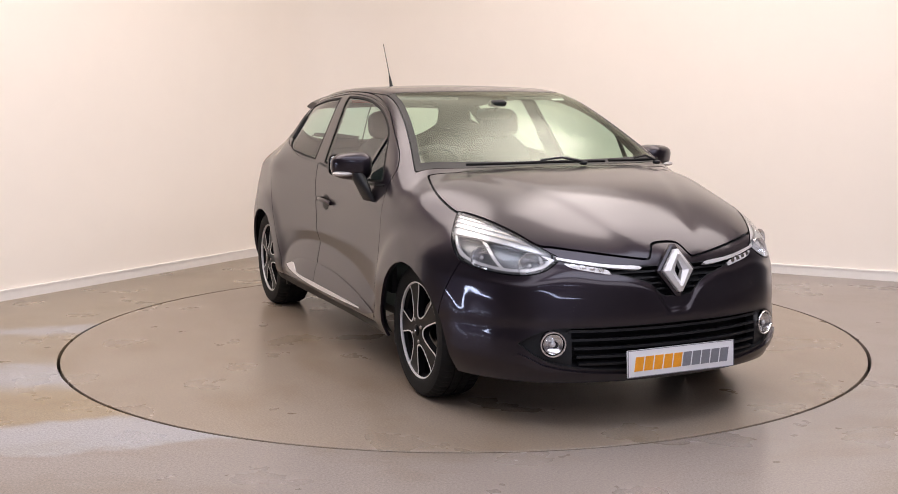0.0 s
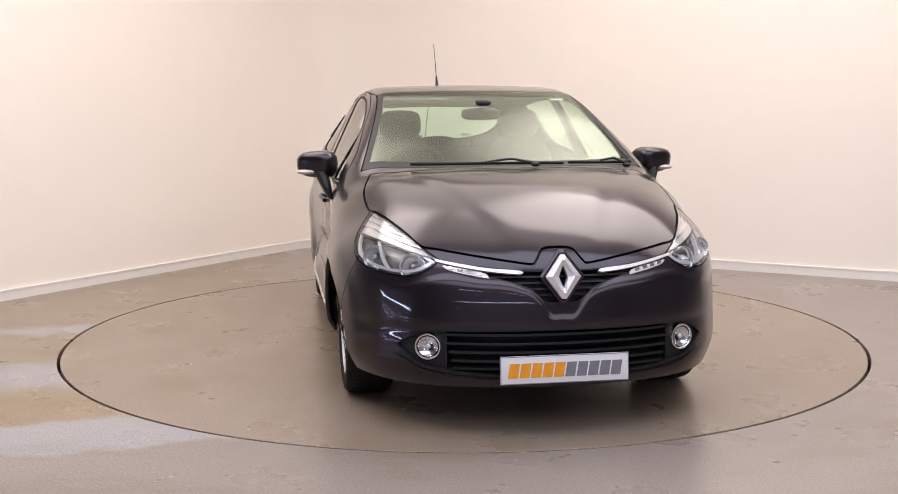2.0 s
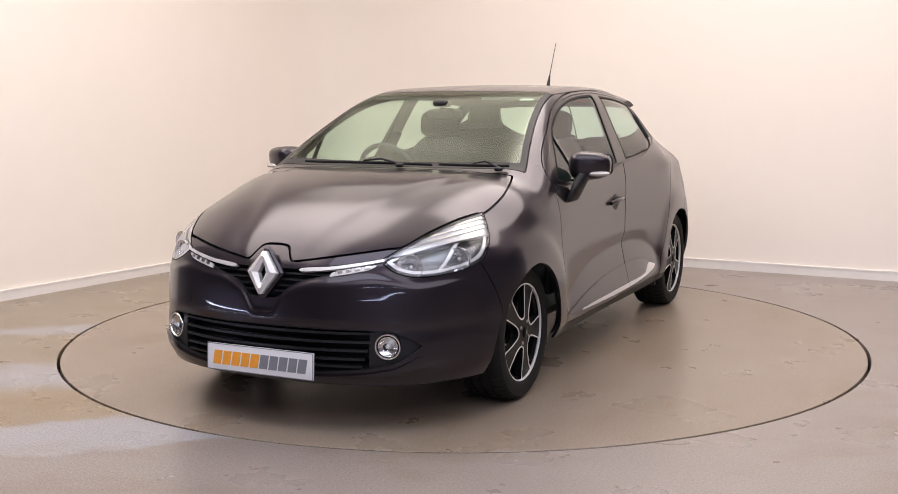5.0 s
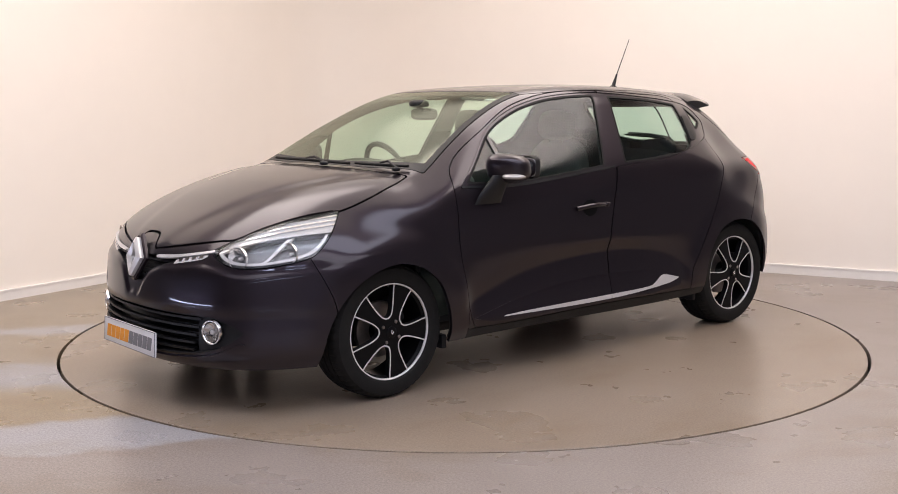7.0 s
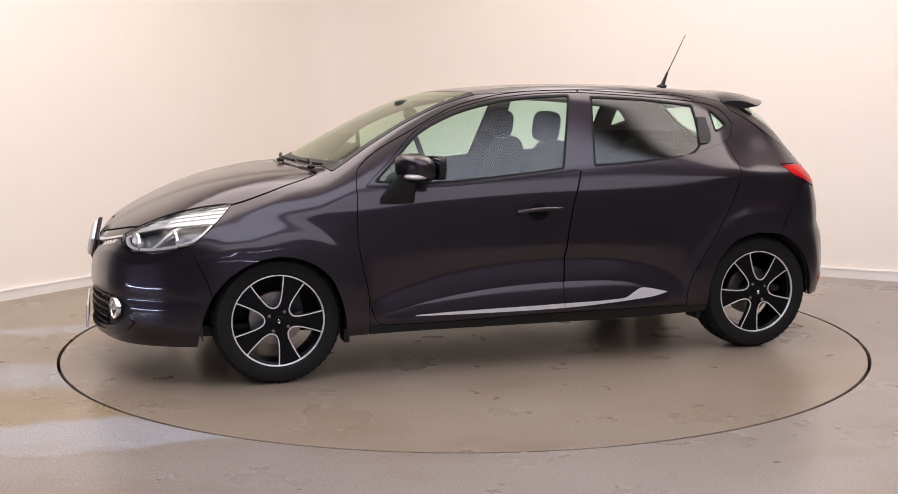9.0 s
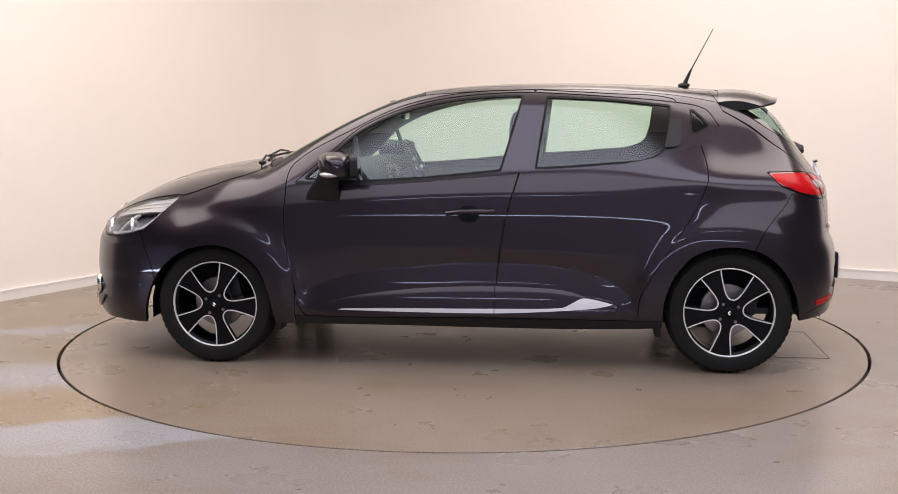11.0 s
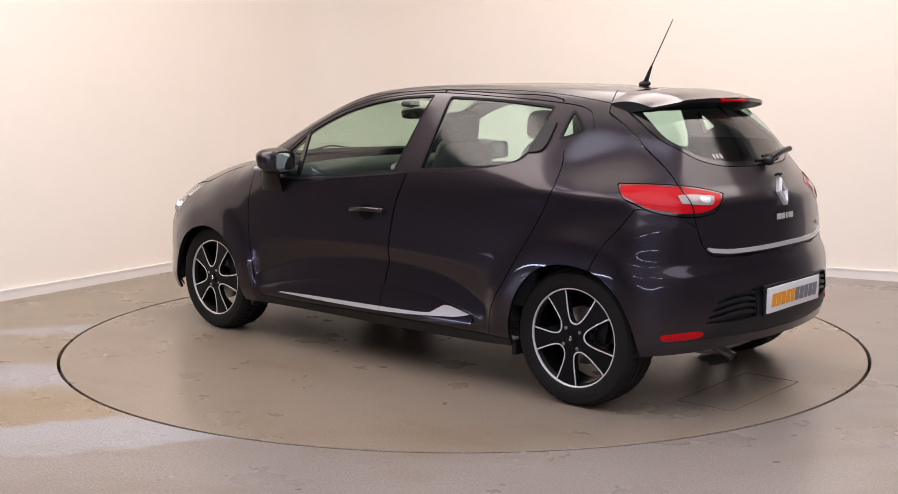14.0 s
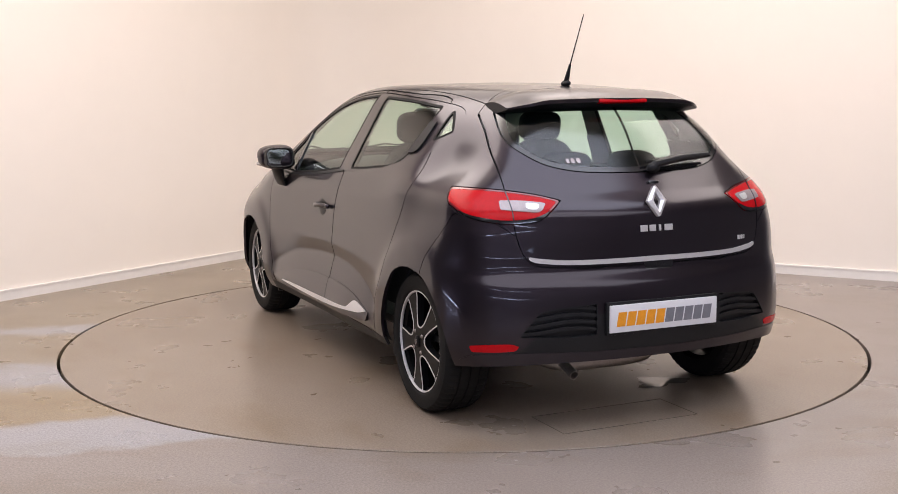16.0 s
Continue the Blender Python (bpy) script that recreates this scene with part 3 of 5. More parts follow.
def tail_outline(s, grow=0.0):
    """The tail lamp's edge: its outline from behind, cut off where it runs forward along the flank."""
    x, _, z = s.v.T
    f = region(s, "end", TAIL_LAMP, lambda x, y, z: x < -1.3, grow)
    return np.maximum(f, x - curve(z, (.84, -1.60), (.875, -1.57), (.93, -1.512), (.985, -1.46)) - grow)


def build_body(car):
    s = cast_skin()
    floor_line = curve(s.v[:, 0], (2.2, .195), (1.7, .20), (1.0, .215), (-.9, .222), (-1.6, .27), (-1.95, .30))
    _, s = cut(s, s.v[:, 2] - floor_line)
    lining = s
    front = lambda x, y, z: x > 1.2
    rear = lambda x, y, z: x < -1.2
    flank = lambda x, y, z: y > 0.45
    _, s = cut(s, region(s, "side", ARCH_F, flank, -.008))
    _, s = cut(s, region(s, "side", ARCH_R, flank, -.010))
    made = {}

    def take(name, f, gap=GAP):
        nonlocal s
        made[name], _ = cut(s, f + gap)
        _, s = cut(s, f - gap)

    # glazing, cut from the whole skin with its black surrounds
    wide = lambda v: curve(v[:, 2], (1.0, .70), (1.12, .645), (1.28, .575), (1.36, .545), (1.42, .53))
    x, y, z = s.v.T
    screen = np.maximum(np.maximum(x - screen_base(y), (0.27 - .14 * y * y) - x), (y - wide(s.v)) * .9)
    screen = np.where((x > -.1) & (z > .9), screen, .05)
    take("screen_all", screen)
    take("rear_glass_all", region(s, "end", REAR_GLASS, lambda x, y, z: (x < -1.25) & (z > 1.0)))
    f = region(s, "side", SURROUND, flank)
    take("surround", f, 0.001)
    take("head", head_outline(s))
    take("tail", tail_outline(s))
    take("upper_mouth", region(s, "end", UPPER_MOUTH, front), 0.0)
    take("lower_mouth", region(s, "end", LOWER_MOUTH, front), 0.0)
    take("vent", region(s, "end", REAR_VENT, rear), 0.0)
    x, y, z = s.v.T
    f = region(s, "end", BONNET, front)
    f = np.where((x > .95) & (z > .82), np.maximum(np.where(x > 1.5, f, y - curve(x, (1.5, .702), (1.4, .712), (1.28, .712), (1.17, .692), (1.05, .66))), screen_base(y) + .055 - x), f)
    take("bonnet", f, 0.0045)
    take("front_door", region(s, "side", DOOR_F, flank))
    take("rear_door", region(s, "side", DOOR_R, flank))
    x, y, z = s.v.T
    take("tailgate", np.where(x < -1.2, np.maximum(region(s, "end", TAILGATE, rear), x + curve(y, (0, 1.16), (.3, 1.19), (.5, 1.26), (.6, 1.3))), .05))
    x, y, z = s.v.T
    f = np.where(x > 1.45, np.maximum(z - .705, curve(z, (.1, 1.60), (.5, 1.612), (.6, 1.655), (.68, 1.69), (.9, 1.78)) - x), .05)
    f = np.where((x > 1.9) & (y < .5), -.05, f)
    take("front_bumper", f)
    x, y, z = s.v.T
    f = np.where(x < -1.2, np.maximum(z - curve(y, (0, .70), (.5, .72), (.6, .80), (.7, .87), (.9, .87)), x - curve(z, (.1, -1.30), (.62, -1.40), (.70, -1.44), (.88, -1.57), (1., -1.6))), .05)
    take("rear_bumper", f)
    x, y, z = s.v.T
    take("roof", np.where(z > 1.2, y - curve(x, (.4, .525), (.2, .545), (-.4, .552), (-.9, .512), (-1.3, .47)), .05))
    x, y, z = s.v.T
    take("front_wing", np.where((z < 1.03), .86 - x, .05), 0.0015)
    x, y, z = s.v.T
    take("sill", np.where((x < .97) & (x > -.97), z - .262, .05), 0.0015)
    made["side"] = s

    def pair(name, key, mat, label="", edge=0.014):
        l = sheet_object(name, made[key], mat, car, label, edge)
        r = sheet_object(name, other_side(made[key]), mat, car, label, edge)
        return l, r

    def whole(name, key, mat, label="", edge=0.014):
        return sheet_object(name, both_sides(made[key]), mat, car, label, edge)

    whole("bonnet", "bonnet", PAINT)
    whole("roof", "roof", PAINT)
    whole("front_bumper", "front_bumper", PAINT)
    q = made["rear_bumper"]
    trim_top = curve(q.v[:, 1], (0, .485), (.30, .485), (.50, .45), (.58, .37), (.64, .325), (.74, .290), (.9, .285))
    made["valance"], made["rear_bumper"] = cut(q, q.v[:, 2] - trim_top)
    whole("rear_bumper", "rear_bumper", PAINT)
    whole("valance", "valance", PLASTIC, "black plastic trim low on the rear bumper")
    gate = whole("tailgate", "tailgate", PAINT)
    doors_f = pair("front_door", "front_door", PAINT)
    doors_r = pair("rear_door", "rear_door", PAINT)
    pair("front_wing", "front_wing", PAINT)
    # the sill faces down: its shade is put into the black material
    pair("sill", "sill", PLASTIC, "sill with its shade painted black")
    pair("body_side", "side", PAINT)

    # glass inside the black surrounds
    su = made["surround"]
    for key, pts in (("front", WIN_F), ("rear", WIN_R), ("quarter", WIN_Q)):
        g, su = cut(su, region(su, "side", pts, flank))
        name = {"front": "front_window", "rear": "rear_side_window", "quarter": "quarter_window"}[key]
        for t in (g, other_side(g)):
            sheet_object(name, offset(t, -.006), GLASS, car, "tinted glass", 0.0)
        seal, su = cut(su, region(su, "side", pts, flank, .010))
        for t in (seal, other_side(seal)):
            sheet_object("window_seal", offset(t, -.002), RUBBER, car, "black rubber window seal", 0.01)
    for t in (su, other_side(su)):
        sheet_object("window_surround", offset(t, -.003), PAINT, car, "dark painted window frame", 0.014)
    sc = made["screen_all"]
    x, y, z = sc.v.T
    f = np.maximum(np.maximum(x - screen_base(y) + .06, .285 - .14 * y * y - x), y - wide(sc.v) + .028)
    g, rim = cut(sc, f)
    sheet_object("windscreen", both_sides(g), SCREEN, car, "clear windscreen glass", 0.0)
    sheet_object("windscreen_seal", both_sides(rim), PLASTIC, car, "black windscreen edge and cowl", 0.014)
    rg = made["rear_glass_all"]
    g, rim = cut(rg, region(rg, "end", REAR_GLASS, None, -.022))
    sheet_object("rear_window", both_sides(g), GLASS, gate, "tinted rear window", 0.0)
    sheet_object("rear_window_seal", both_sides(rim), GLOSS_BLACK, gate, "black rear window edge", 0.01)

    # inner lining of the cabin, open at the windows
    li = lining
    x, y, z = li.v.T
    _, li = cut(li, np.where((x > -.1) & (z > .9), np.maximum(np.maximum(x - screen_base(y) + .03, .28 - .14 * y * y - x), y - wide(li.v) + .02), .05))
    _, li = cut(li, region(li, "end", REAR_GLASS, lambda x, y, z: (x < -1.25) & (z > 1.0), -.015))
    for pts in (WIN_F, WIN_R, WIN_Q):
        _, li = cut(li, region(li, "side", pts, flank, .004))
    _, li = cut(li, region(li, "side", ARCH_F, flank))
    _, li = cut(li, region(li, "side", ARCH_R, flank))
    _, li = cut(li, head_outline(li))
    _, li = cut(li, tail_outline(li))
    for pts, where in ((LOWER_MOUTH, front), (UPPER_MOUTH, front)):
        _, li = cut(li, region(li, "end", pts, where))
    head, low = cut(li, 1.15 - li.v[:, 2])
    sheet_object("headlining", both_sides(offset(head, -.022)), LINING, car, "grey fabric headlining", 0.0)
    sheet_object("inner_panel", both_sides(offset(low, -.030)), TRIM, car, "dark inner panels", 0.0)
    return made, lining, gate, doors_f, doors_r
# ---- shapes for the car's parts ----
def box(bm, at, size, bevel=0.0, turn=None, seg=2):
    m = Matrix.Translation(at) @ (turn.to_4x4() if turn is not None else Matrix.Identity(4)) @ Matrix.Diagonal((*size, 1))
    g = bmesh.ops.create_cube(bm, size=1, matrix=m)
    if bevel:
        edges = list({e for v in g["verts"] for e in v.link_edges})
        bmesh.ops.bevel(bm, geom=edges, offset=bevel, segments=seg, profile=0.6, affect="EDGES")
    return bm


def turned(profile, n=64, axis="y", wobble=None):
    """A ring or disc turned about an axis from (radius, along) pairs."""
    bm = bmesh.new()
    rows = []
    for j, (r, a) in enumerate(profile):
        row = []
        for k in range(n):
            q = r + (wobble(j, k) if wobble else 0)
            c, s = math.cos(2 * math.pi * k / n) * q, math.sin(2 * math.pi * k / n) * q
            row.append(bm.verts.new((c, a, s) if axis == "y" else (a, c, s) if axis == "x" else (c, s, a)))
        rows.append(row)
    for p, q in zip(rows, rows[1:]):
        for k in range(n):
            bm.faces.new((p[k], p[(k + 1) % n], q[(k + 1) % n], q[k]))
    for row, (r, _) in ((rows[0], profile[0]), (rows[-1], profile[-1])):
        if r <= 0.0015:
            bmesh.ops.pointmerge(bm, verts=row, merge_co=sum((v.co for v in row), Vector()) / n)
    bmesh.ops.recalc_face_normals(bm, faces=bm.faces)
    return bm


def tube(points, radius, n=8, taper=1.0):
    bm = bmesh.new()
    p = [Vector(q) for q in points]
    rows = []
    for i, c in enumerate(p):
        d = (p[min(i + 1, len(p) - 1)] - p[max(i - 1, 0)]).normalized()
        a = d.orthogonal().normalized() if i == 0 else (a - d * a.dot(d)).normalized()
        b = d.cross(a)
        r = radius * (1 + (taper - 1) * i / max(len(p) - 1, 1))
        rows.append([bm.verts.new(c + r * (math.cos(2 * math.pi * k / n) * a + math.sin(2 * math.pi * k / n) * b)) for k in range(n)])
    for u, v in zip(rows, rows[1:]):
        for k in range(n):
            bm.faces.new((u[k], u[(k + 1) % n], v[(k + 1) % n], v[k]))
    bm.faces.new(rows[0]), bm.faces.new(rows[-1])
    bmesh.ops.recalc_face_normals(bm, faces=bm.faces)
    return bm


def egg(at, size, power=2.6, turn=None, bend=None, n=28, m=18):
    """A rounded block, between a ball and a box."""
    bm = bmesh.new()

    def p(v, e):
        return math.copysign(abs(v) ** e, v)

    rows = []
    e = 2 / power
    for i in range(m + 1):
        b = -math.pi / 2 + math.pi * i / m
        row = []
        for k in range(n):
            a = 2 * math.pi * k / n
            q = Vector((p(math.cos(b), e) * p(math.cos(a), e), p(math.cos(b), e) * p(math.sin(a), e), p(math.sin(b), e)))
            q = Vector((q.x * size[0] / 2, q.y * size[1] / 2, q.z * size[2] / 2))
            if bend:
                q = Vector(bend(q))
            if turn is not None:
                q = turn @ q
            row.append(bm.verts.new(q + Vector(at)))
        rows.append(row)
    for u, v in zip(rows, rows[1:]):
        for k in range(n):
            bm.faces.new((u[k], u[(k + 1) % n], v[(k + 1) % n], v[k]))
    bmesh.ops.remove_doubles(bm, verts=bm.verts, dist=1e-5)
    bmesh.ops.recalc_face_normals(bm, faces=bm.faces)
    return bm


def rot(x=0, y=0, z=0):
    return Euler((radians(x), radians(y), radians(z))).to_matrix()


def place(ob, m):
    ob.matrix_basis = m
    return ob


# ---- wheels ----
def disc_sheet(radius, inner=0.0):
    n, m = 180, 26
    rr = np.linspace(max(inner, .001), radius, m)
    aa = np.linspace(0, 2 * np.pi, n, endpoint=False)
    v = np.stack([np.outer(rr, np.cos(aa)), np.zeros((m, n)), np.outer(rr, np.sin(aa))], -1)
    dish = np.interp(rr, (0, .05, .10, .19, .225), (.014, .012, .004, -.004, -.002))
    v[:, :, 1] = dish[:, None]
    idx = np.arange(m * n).reshape(m, n)
    a, b = idx[:-1], idx[1:]
    c, d = np.roll(b, -1, 1), np.roll(a, -1, 1)
    t = np.concatenate([np.stack([a.ravel(), b.ravel(), c.ravel()], 1), np.stack([a.ravel(), c.ravel(), d.ravel()], 1)])
    nn = np.tile((0.0, 1.0, 0.0), (m * n, 1))
    fn = np.cross(v.reshape(-1, 3)[t[:, 1]] - v.reshape(-1, 3)[t[:, 0]], v.reshape(-1, 3)[t[:, 2]] - v.reshape(-1, 3)[t[:, 0]])
    if fn[:, 1].sum() < 0:
        t = t[:, ::-1]
    return Sheet(v.reshape(-1, 3), nn, t)


def build_wheel(car, at, spin, left):
    barrel = [(.222, .004), (.226, -.004), (.222, -.012), (.205, -.022), (.200, -.10), (.205, -.16), (.22, -.17)]
    wheel = part("wheel", turned(barrel, 96), RIM_BLACK, car, "black alloy wheel with machined edges")
    s = disc_sheet(.214)
    hole, web = cut(s, disc_windows(s))
    edge, _ = cut(web, disc_windows(web) - .0058)
    sheet_object("wheel_face", web, RIM_BLACK, wheel, "gloss black five-spoke wheel face", .03)
    sheet_object("machined_edge", offset(edge, .0015), MACHINED, wheel, "bright machined edges of the openings", .0025)
    part("rim_lip", turned([(.2135, -.004), (.2145, .004), (.2175, .0062), (.2215, .005), (.224, -.003), (.217, -.008), (.2135, -.004)], 120), MACHINED, wheel, "bright machined rim")
    part("hub_cap", turned([(.001, .020), (.020, .0195), (.027, .016), (.028, .004)], 40), RIM_BLACK, wheel, "black hub cap")
    badge = bmesh.new()
    rhomb(badge, .0085, .012, .003, .0055, .003)
    place(part("emblem", badge, CHROME, wheel, "small silver diamond emblem", smooth=False), pose(0, .0195, 0, 0, 0, 90))
    for k in range(4):
        a = radians(45 + 90 * k)
        place(part("wheel_bolt", turned([(.001, .004), (.006, .0035), (.0085, 0), (.0085, -.01)], 16), STEEL, wheel), pose(.052 * math.cos(a), .0125, .052 * math.sin(a)))
    part("brake_disc", turned([(.06, -.075), (.128, -.075), (.13, -.08), (.13, -.095), (.06, -.095)], 64), STEEL, wheel, "grey steel brake disc")
    cal = bmesh.new()
    box(cal, (-.105, -.085, .06), (.06, .07, .12), .012)
    part("brake_caliper", cal, PLASTIC, wheel)
    tread = [(.218, .002), (.224, .009), (.235, .0135), (.262, .0155), (.285, .011), (.298, -.002), (.3045, -.018), (.307, -.045), (.301, -.046), (.301, -.054), (.3075, -.055), (.308, -.088),
             (.302, -.089), (.302, -.099), (.308, -.100), (.3075, -.133), (.301, -.134), (.301, -.142), (.307, -.143), (.3045, -.17), (.298, -.186), (.28, -.198), (.24, -.20), (.218, -.19)]
    part("tyre", turned(tread, 216, wobble=lambda j, k: -.0045 if (5 <= j <= 7 or 18 <= j <= 20) and k % 4 == 0 else -.002 if j in (10, 11, 14, 15) and k % 6 == 0 else 0), RUBBER, wheel, "black rubber tyre with block tread", sharp=30)
    place(wheel, pose(*at, 0, 0, 0 if left else 180) @ pose(0, 0, 0, 0, -spin, 0))
    return wheel


def disc_windows(s):
    x, _, z = s.v.T
    f = np.full(len(x), .05)
    for k in range(5):
        a = radians(90 + 72 * k)
        u, w = x * math.sin(a) - z * math.cos(a), x * math.cos(a) + z * math.sin(a)
        window = smooth_loop([(-.079, .205), (-.083, .23), (.083, .23), (.079, .205), (.057, .145), (.036, .098), (.017, .074), (0, .069), (-.017, .074), (-.036, .098), (-.057, .145)], 5)
        f = np.minimum(f, loop_distance(u, w, window))
    return f


def rhomb(bm, hw, hh, iw, ih, depth):
    """A diamond-shaped ring in the (y, z) plane with a raised ridge, facing +x."""
    rings = []
    for w, h, x in ((hw, hh, -depth), (hw, hh, depth * .35), ((hw + iw) / 2, (hh + ih) / 2, depth), (iw, ih, depth * .35), (iw, ih, -depth)):
        rings.append([bm.verts.new((x, sy * w, sz * h)) for sy, sz in ((1, 0), (.12, 1), (-.12, 1), (-1, 0), (-.12, -1), (.12, -1))])
    for p, q in zip(rings, rings[1:] + rings[:1]):
        for k in range(6):
            bm.faces.new((p[k], p[(k + 1) % 6], q[(k + 1) % 6], q[k]))
    bmesh.ops.recalc_face_normals(bm, faces=bm.faces)


def face_normals(s):
    a, b, c = (s.v[s.t[:, k]] for k in range(3))
    f = np.cross(b - a, c - a)
    n = np.zeros_like(s.v)
    for k in range(3):
        np.add.at(n, s.t[:, k], f)
    return unit(n)


def patch(name, skin_sheet, view, pts, out, thick, mat, parent, label="", where=None, lift=None, sides=2, rounded=True):
    """A moulding that follows the skin inside an outline, on one or both flanks."""
    g, _ = cut(skin_sheet, region(skin_sheet, view, pts, where, rounded=rounded))
    d = out if lift is None else lift(*g.v.T)
    g = Sheet(g.v + g.n * np.asarray(d).reshape(-1, 1), g.n, g.t)
    if lift is not None:
        g.n = face_normals(g)
    parents = parent if isinstance(parent, tuple) else (parent, parent)
    made = [sheet_object(name, g, mat, parents[0], label, thick)]
    if sides == 2:
        made.append(sheet_object(name, other_side(g), mat, parents[1], label, thick))
    return made


def block_print(parent, width, height, x, z, tilt, turn, mats, depth=.002):
    """Slanted blocks in place of a printed name: five of one colour, five of another, on a plate."""
    gap = width / 10
    for k in range(10):
        bm = bmesh.new()
        w, h, s = gap * .86, height, height * .16
        y0 = -width / 2 + gap * k + gap * .1
        front = [bm.verts.new((0, y, q)) for y, q in ((y0 - s / 2, -h / 2), (y0 + w - s / 2, -h / 2), (y0 + w + s / 2, h / 2), (y0 + s / 2, h / 2))]
        f = bm.faces.new(front)
        e = bmesh.ops.extrude_face_region(bm, geom=[f])
        bmesh.ops.translate(bm, verts=[v for v in e["geom"] if isinstance(v, bmesh.types.BMVert)], vec=(depth, 0, 0))
        bmesh.ops.recalc_face_normals(bm, faces=bm.faces)
        part("print_block", bm, mats[0] if k < 5 else mats[1], parent, smooth=False)
# ---- the car ----
def face_out(at, sheet_n=None):
    """A pose at a point of the skin with +x along its outward normal."""
    p = np.array(at, float)
    h = 2e-3
    n = Vector([float(skin(*(p + np.eye(3)[k] * h)) - skin(*(p - np.eye(3)[k] * h))) for k in range(3)]).normalized()
    return Matrix.Translation(p) @ n.to_track_quat("X", "Z").to_matrix().to_4x4()


def build_lamps(car, made, SKIN):
    front = lambda x, y, z: x > 1.2
    for flip in (False, True):
        turn_over = other_side if flip else (lambda q: q)
        side = -1 if flip else 1
        lamp = made["head"]
        head = sheet_object("headlight", offset(turn_over(lamp), -.001), LENS, car, "clear headlight with chrome bowls and a white light strip", 0.0)
        rim, _ = cut(lamp, -head_outline(lamp, -.0035))
        sheet_object("lamp_rim", turn_over(rim), GLOSS_BLACK, head, "black lamp edge", .045)
        x, y, z = lamp.v.T
        line = z - curve(y, (.45, .705), (.55, .722), (.65, .752), (.75, .775), (.82, .785))
        low, high = cut(lamp, line)
        sheet_object("indicator_bowl", offset(turn_over(high), -.016), LAMP_WHITE, head, "bright ribbed upper reflector", .02)
        sheet_object("lamp_housing", offset(turn_over(low), -.046), HOUSING, head, "grey lamp housing", .0)
        split = lambda q: q.v[:, 2] - curve(q.v[:, 1], (.45, .705), (.55, .722), (.65, .752), (.75, .775), (.82, .785))
        bar = band(lamp, split, -.004, .004)
        sheet_object("lamp_divider", offset(turn_over(bar), -.012), PLASTIC, head, "dark divider", .02)
        for k in range(3):
            rib = band(high, lambda q: q.v[:, 2] - curve(q.v[:, 1], (.5, .735), (.75, .815)) - .022 * k, -.003, .003)
            if len(rib.t):
                sheet_object("reflector_rib", offset(turn_over(rib), -.010), CHROME, head, "", .008)
        # the light strip along the lower edge and up between the bowls
        strip = band(low, head_outline, -.026, -.014)
        _, strip = cut(strip, strip.v[:, 1] - .495)
        sheet_object("light_strip", offset(turn_over(strip), -.012), LAMP_WHITE, head, "white curved light strip", .014)
        post = band(low, lambda q: q.v[:, 1] - curve(q.v[:, 2], (.64, .668), (.68, .690), (.76, .70)), -.0055, .0055)
        post, _ = cut(post, head_outline(post, -.016))
        sheet_object("light_strip", offset(turn_over(post), -.014), LAMP_WHITE, head, "white curved light strip", .014)
        for yy, zz, r in ((.590, .690, .050), (.738, .708, .046)):
            px = x[np.argmin((y - yy) ** 2 + (z - zz) ** 2)]
            m = face_out((px, side * yy, zz)) @ pose(-.044, 0, 0)
            fwd = Matrix.Translation(m.translation) @ (Vector((1, side * .25, 0.02))).to_track_quat("X", "Z").to_matrix().to_4x4()
            bowl = part("lamp_bowl", turned([(.001, -.012), (r * .35, -.008), (r * .75, .008), (r, .030), (r * 1.08, .032), (r * 1.08, .02)], 36, "x"), REFLECTOR, head, "chrome lamp bowl")
            place(bowl, fwd)
            bulb = part("bulb", egg((0, 0, 0), (.03, .018, .018), 2.2, n=14, m=8), LAMP_WHITE, head)
            place(bulb, fwd @ pose(.008, 0, 0))
        # tail lamp
        t = made["tail"]
        tail = sheet_object("tail_light", turn_over(t), RED, car, "red tail light with a clear inner band", .05)
        pane, _ = cut(t, region(t, "end", [(.468, .929), (.56, .938), (.640, .939), (.646, .905), (.56, .897), (.500, .896)], lambda x, y, z: x < -1.3))
        sheet_object("reversing_lens", offset(turn_over(pane), .003), TAIL_CLEAR, tail, "clear reversing and indicator lens", .006)
        core, _ = cut(t, region(t, "end", [(.492, .924), (.545, .930), (.552, .907), (.512, .904)], lambda x, y, z: x < -1.3))
        sheet_object("reversing_bulb", offset(turn_over(core), .0045), LAMP_WHITE, tail, "bright bulb bowl", .004)
        rimt, _ = cut(t, -tail_outline(t, -.008))
        sheet_object("tail_rim", offset(turn_over(rimt), .001), RED_DARK, tail, "dark red lens edge", .006)
        cutl = band(t, lambda q: q.v[:, 1], .602, .606)
        sheet_object("lens_joint", offset(turn_over(cutl), .0045), GLOSS_BLACK, tail, "dark joint between the lens halves", .004)
        under, _ = cut(t, t.v[:, 2] - curve(t.v[:, 1], (.40, .90), (.47, .893), (.52, .874), (.60, .864), (.70, .872), (.76, .890), (.80, .92)))
        sheet_object("lower_trim", offset(turn_over(under), .002), GLOSS_BLACK, tail, "black trim under the red lens", .006)
        # fog lamp
        fy, fz = .529, .362
        fx = 2.026
        fog = part("fog_lamp", turned([(.040, -.03), (.043, .004), (.047, .010), (.052, .010), (.0545, .004), (.055, -.010)], 48, "x"), CHROME, car, "round fog lamp with a chrome ring")
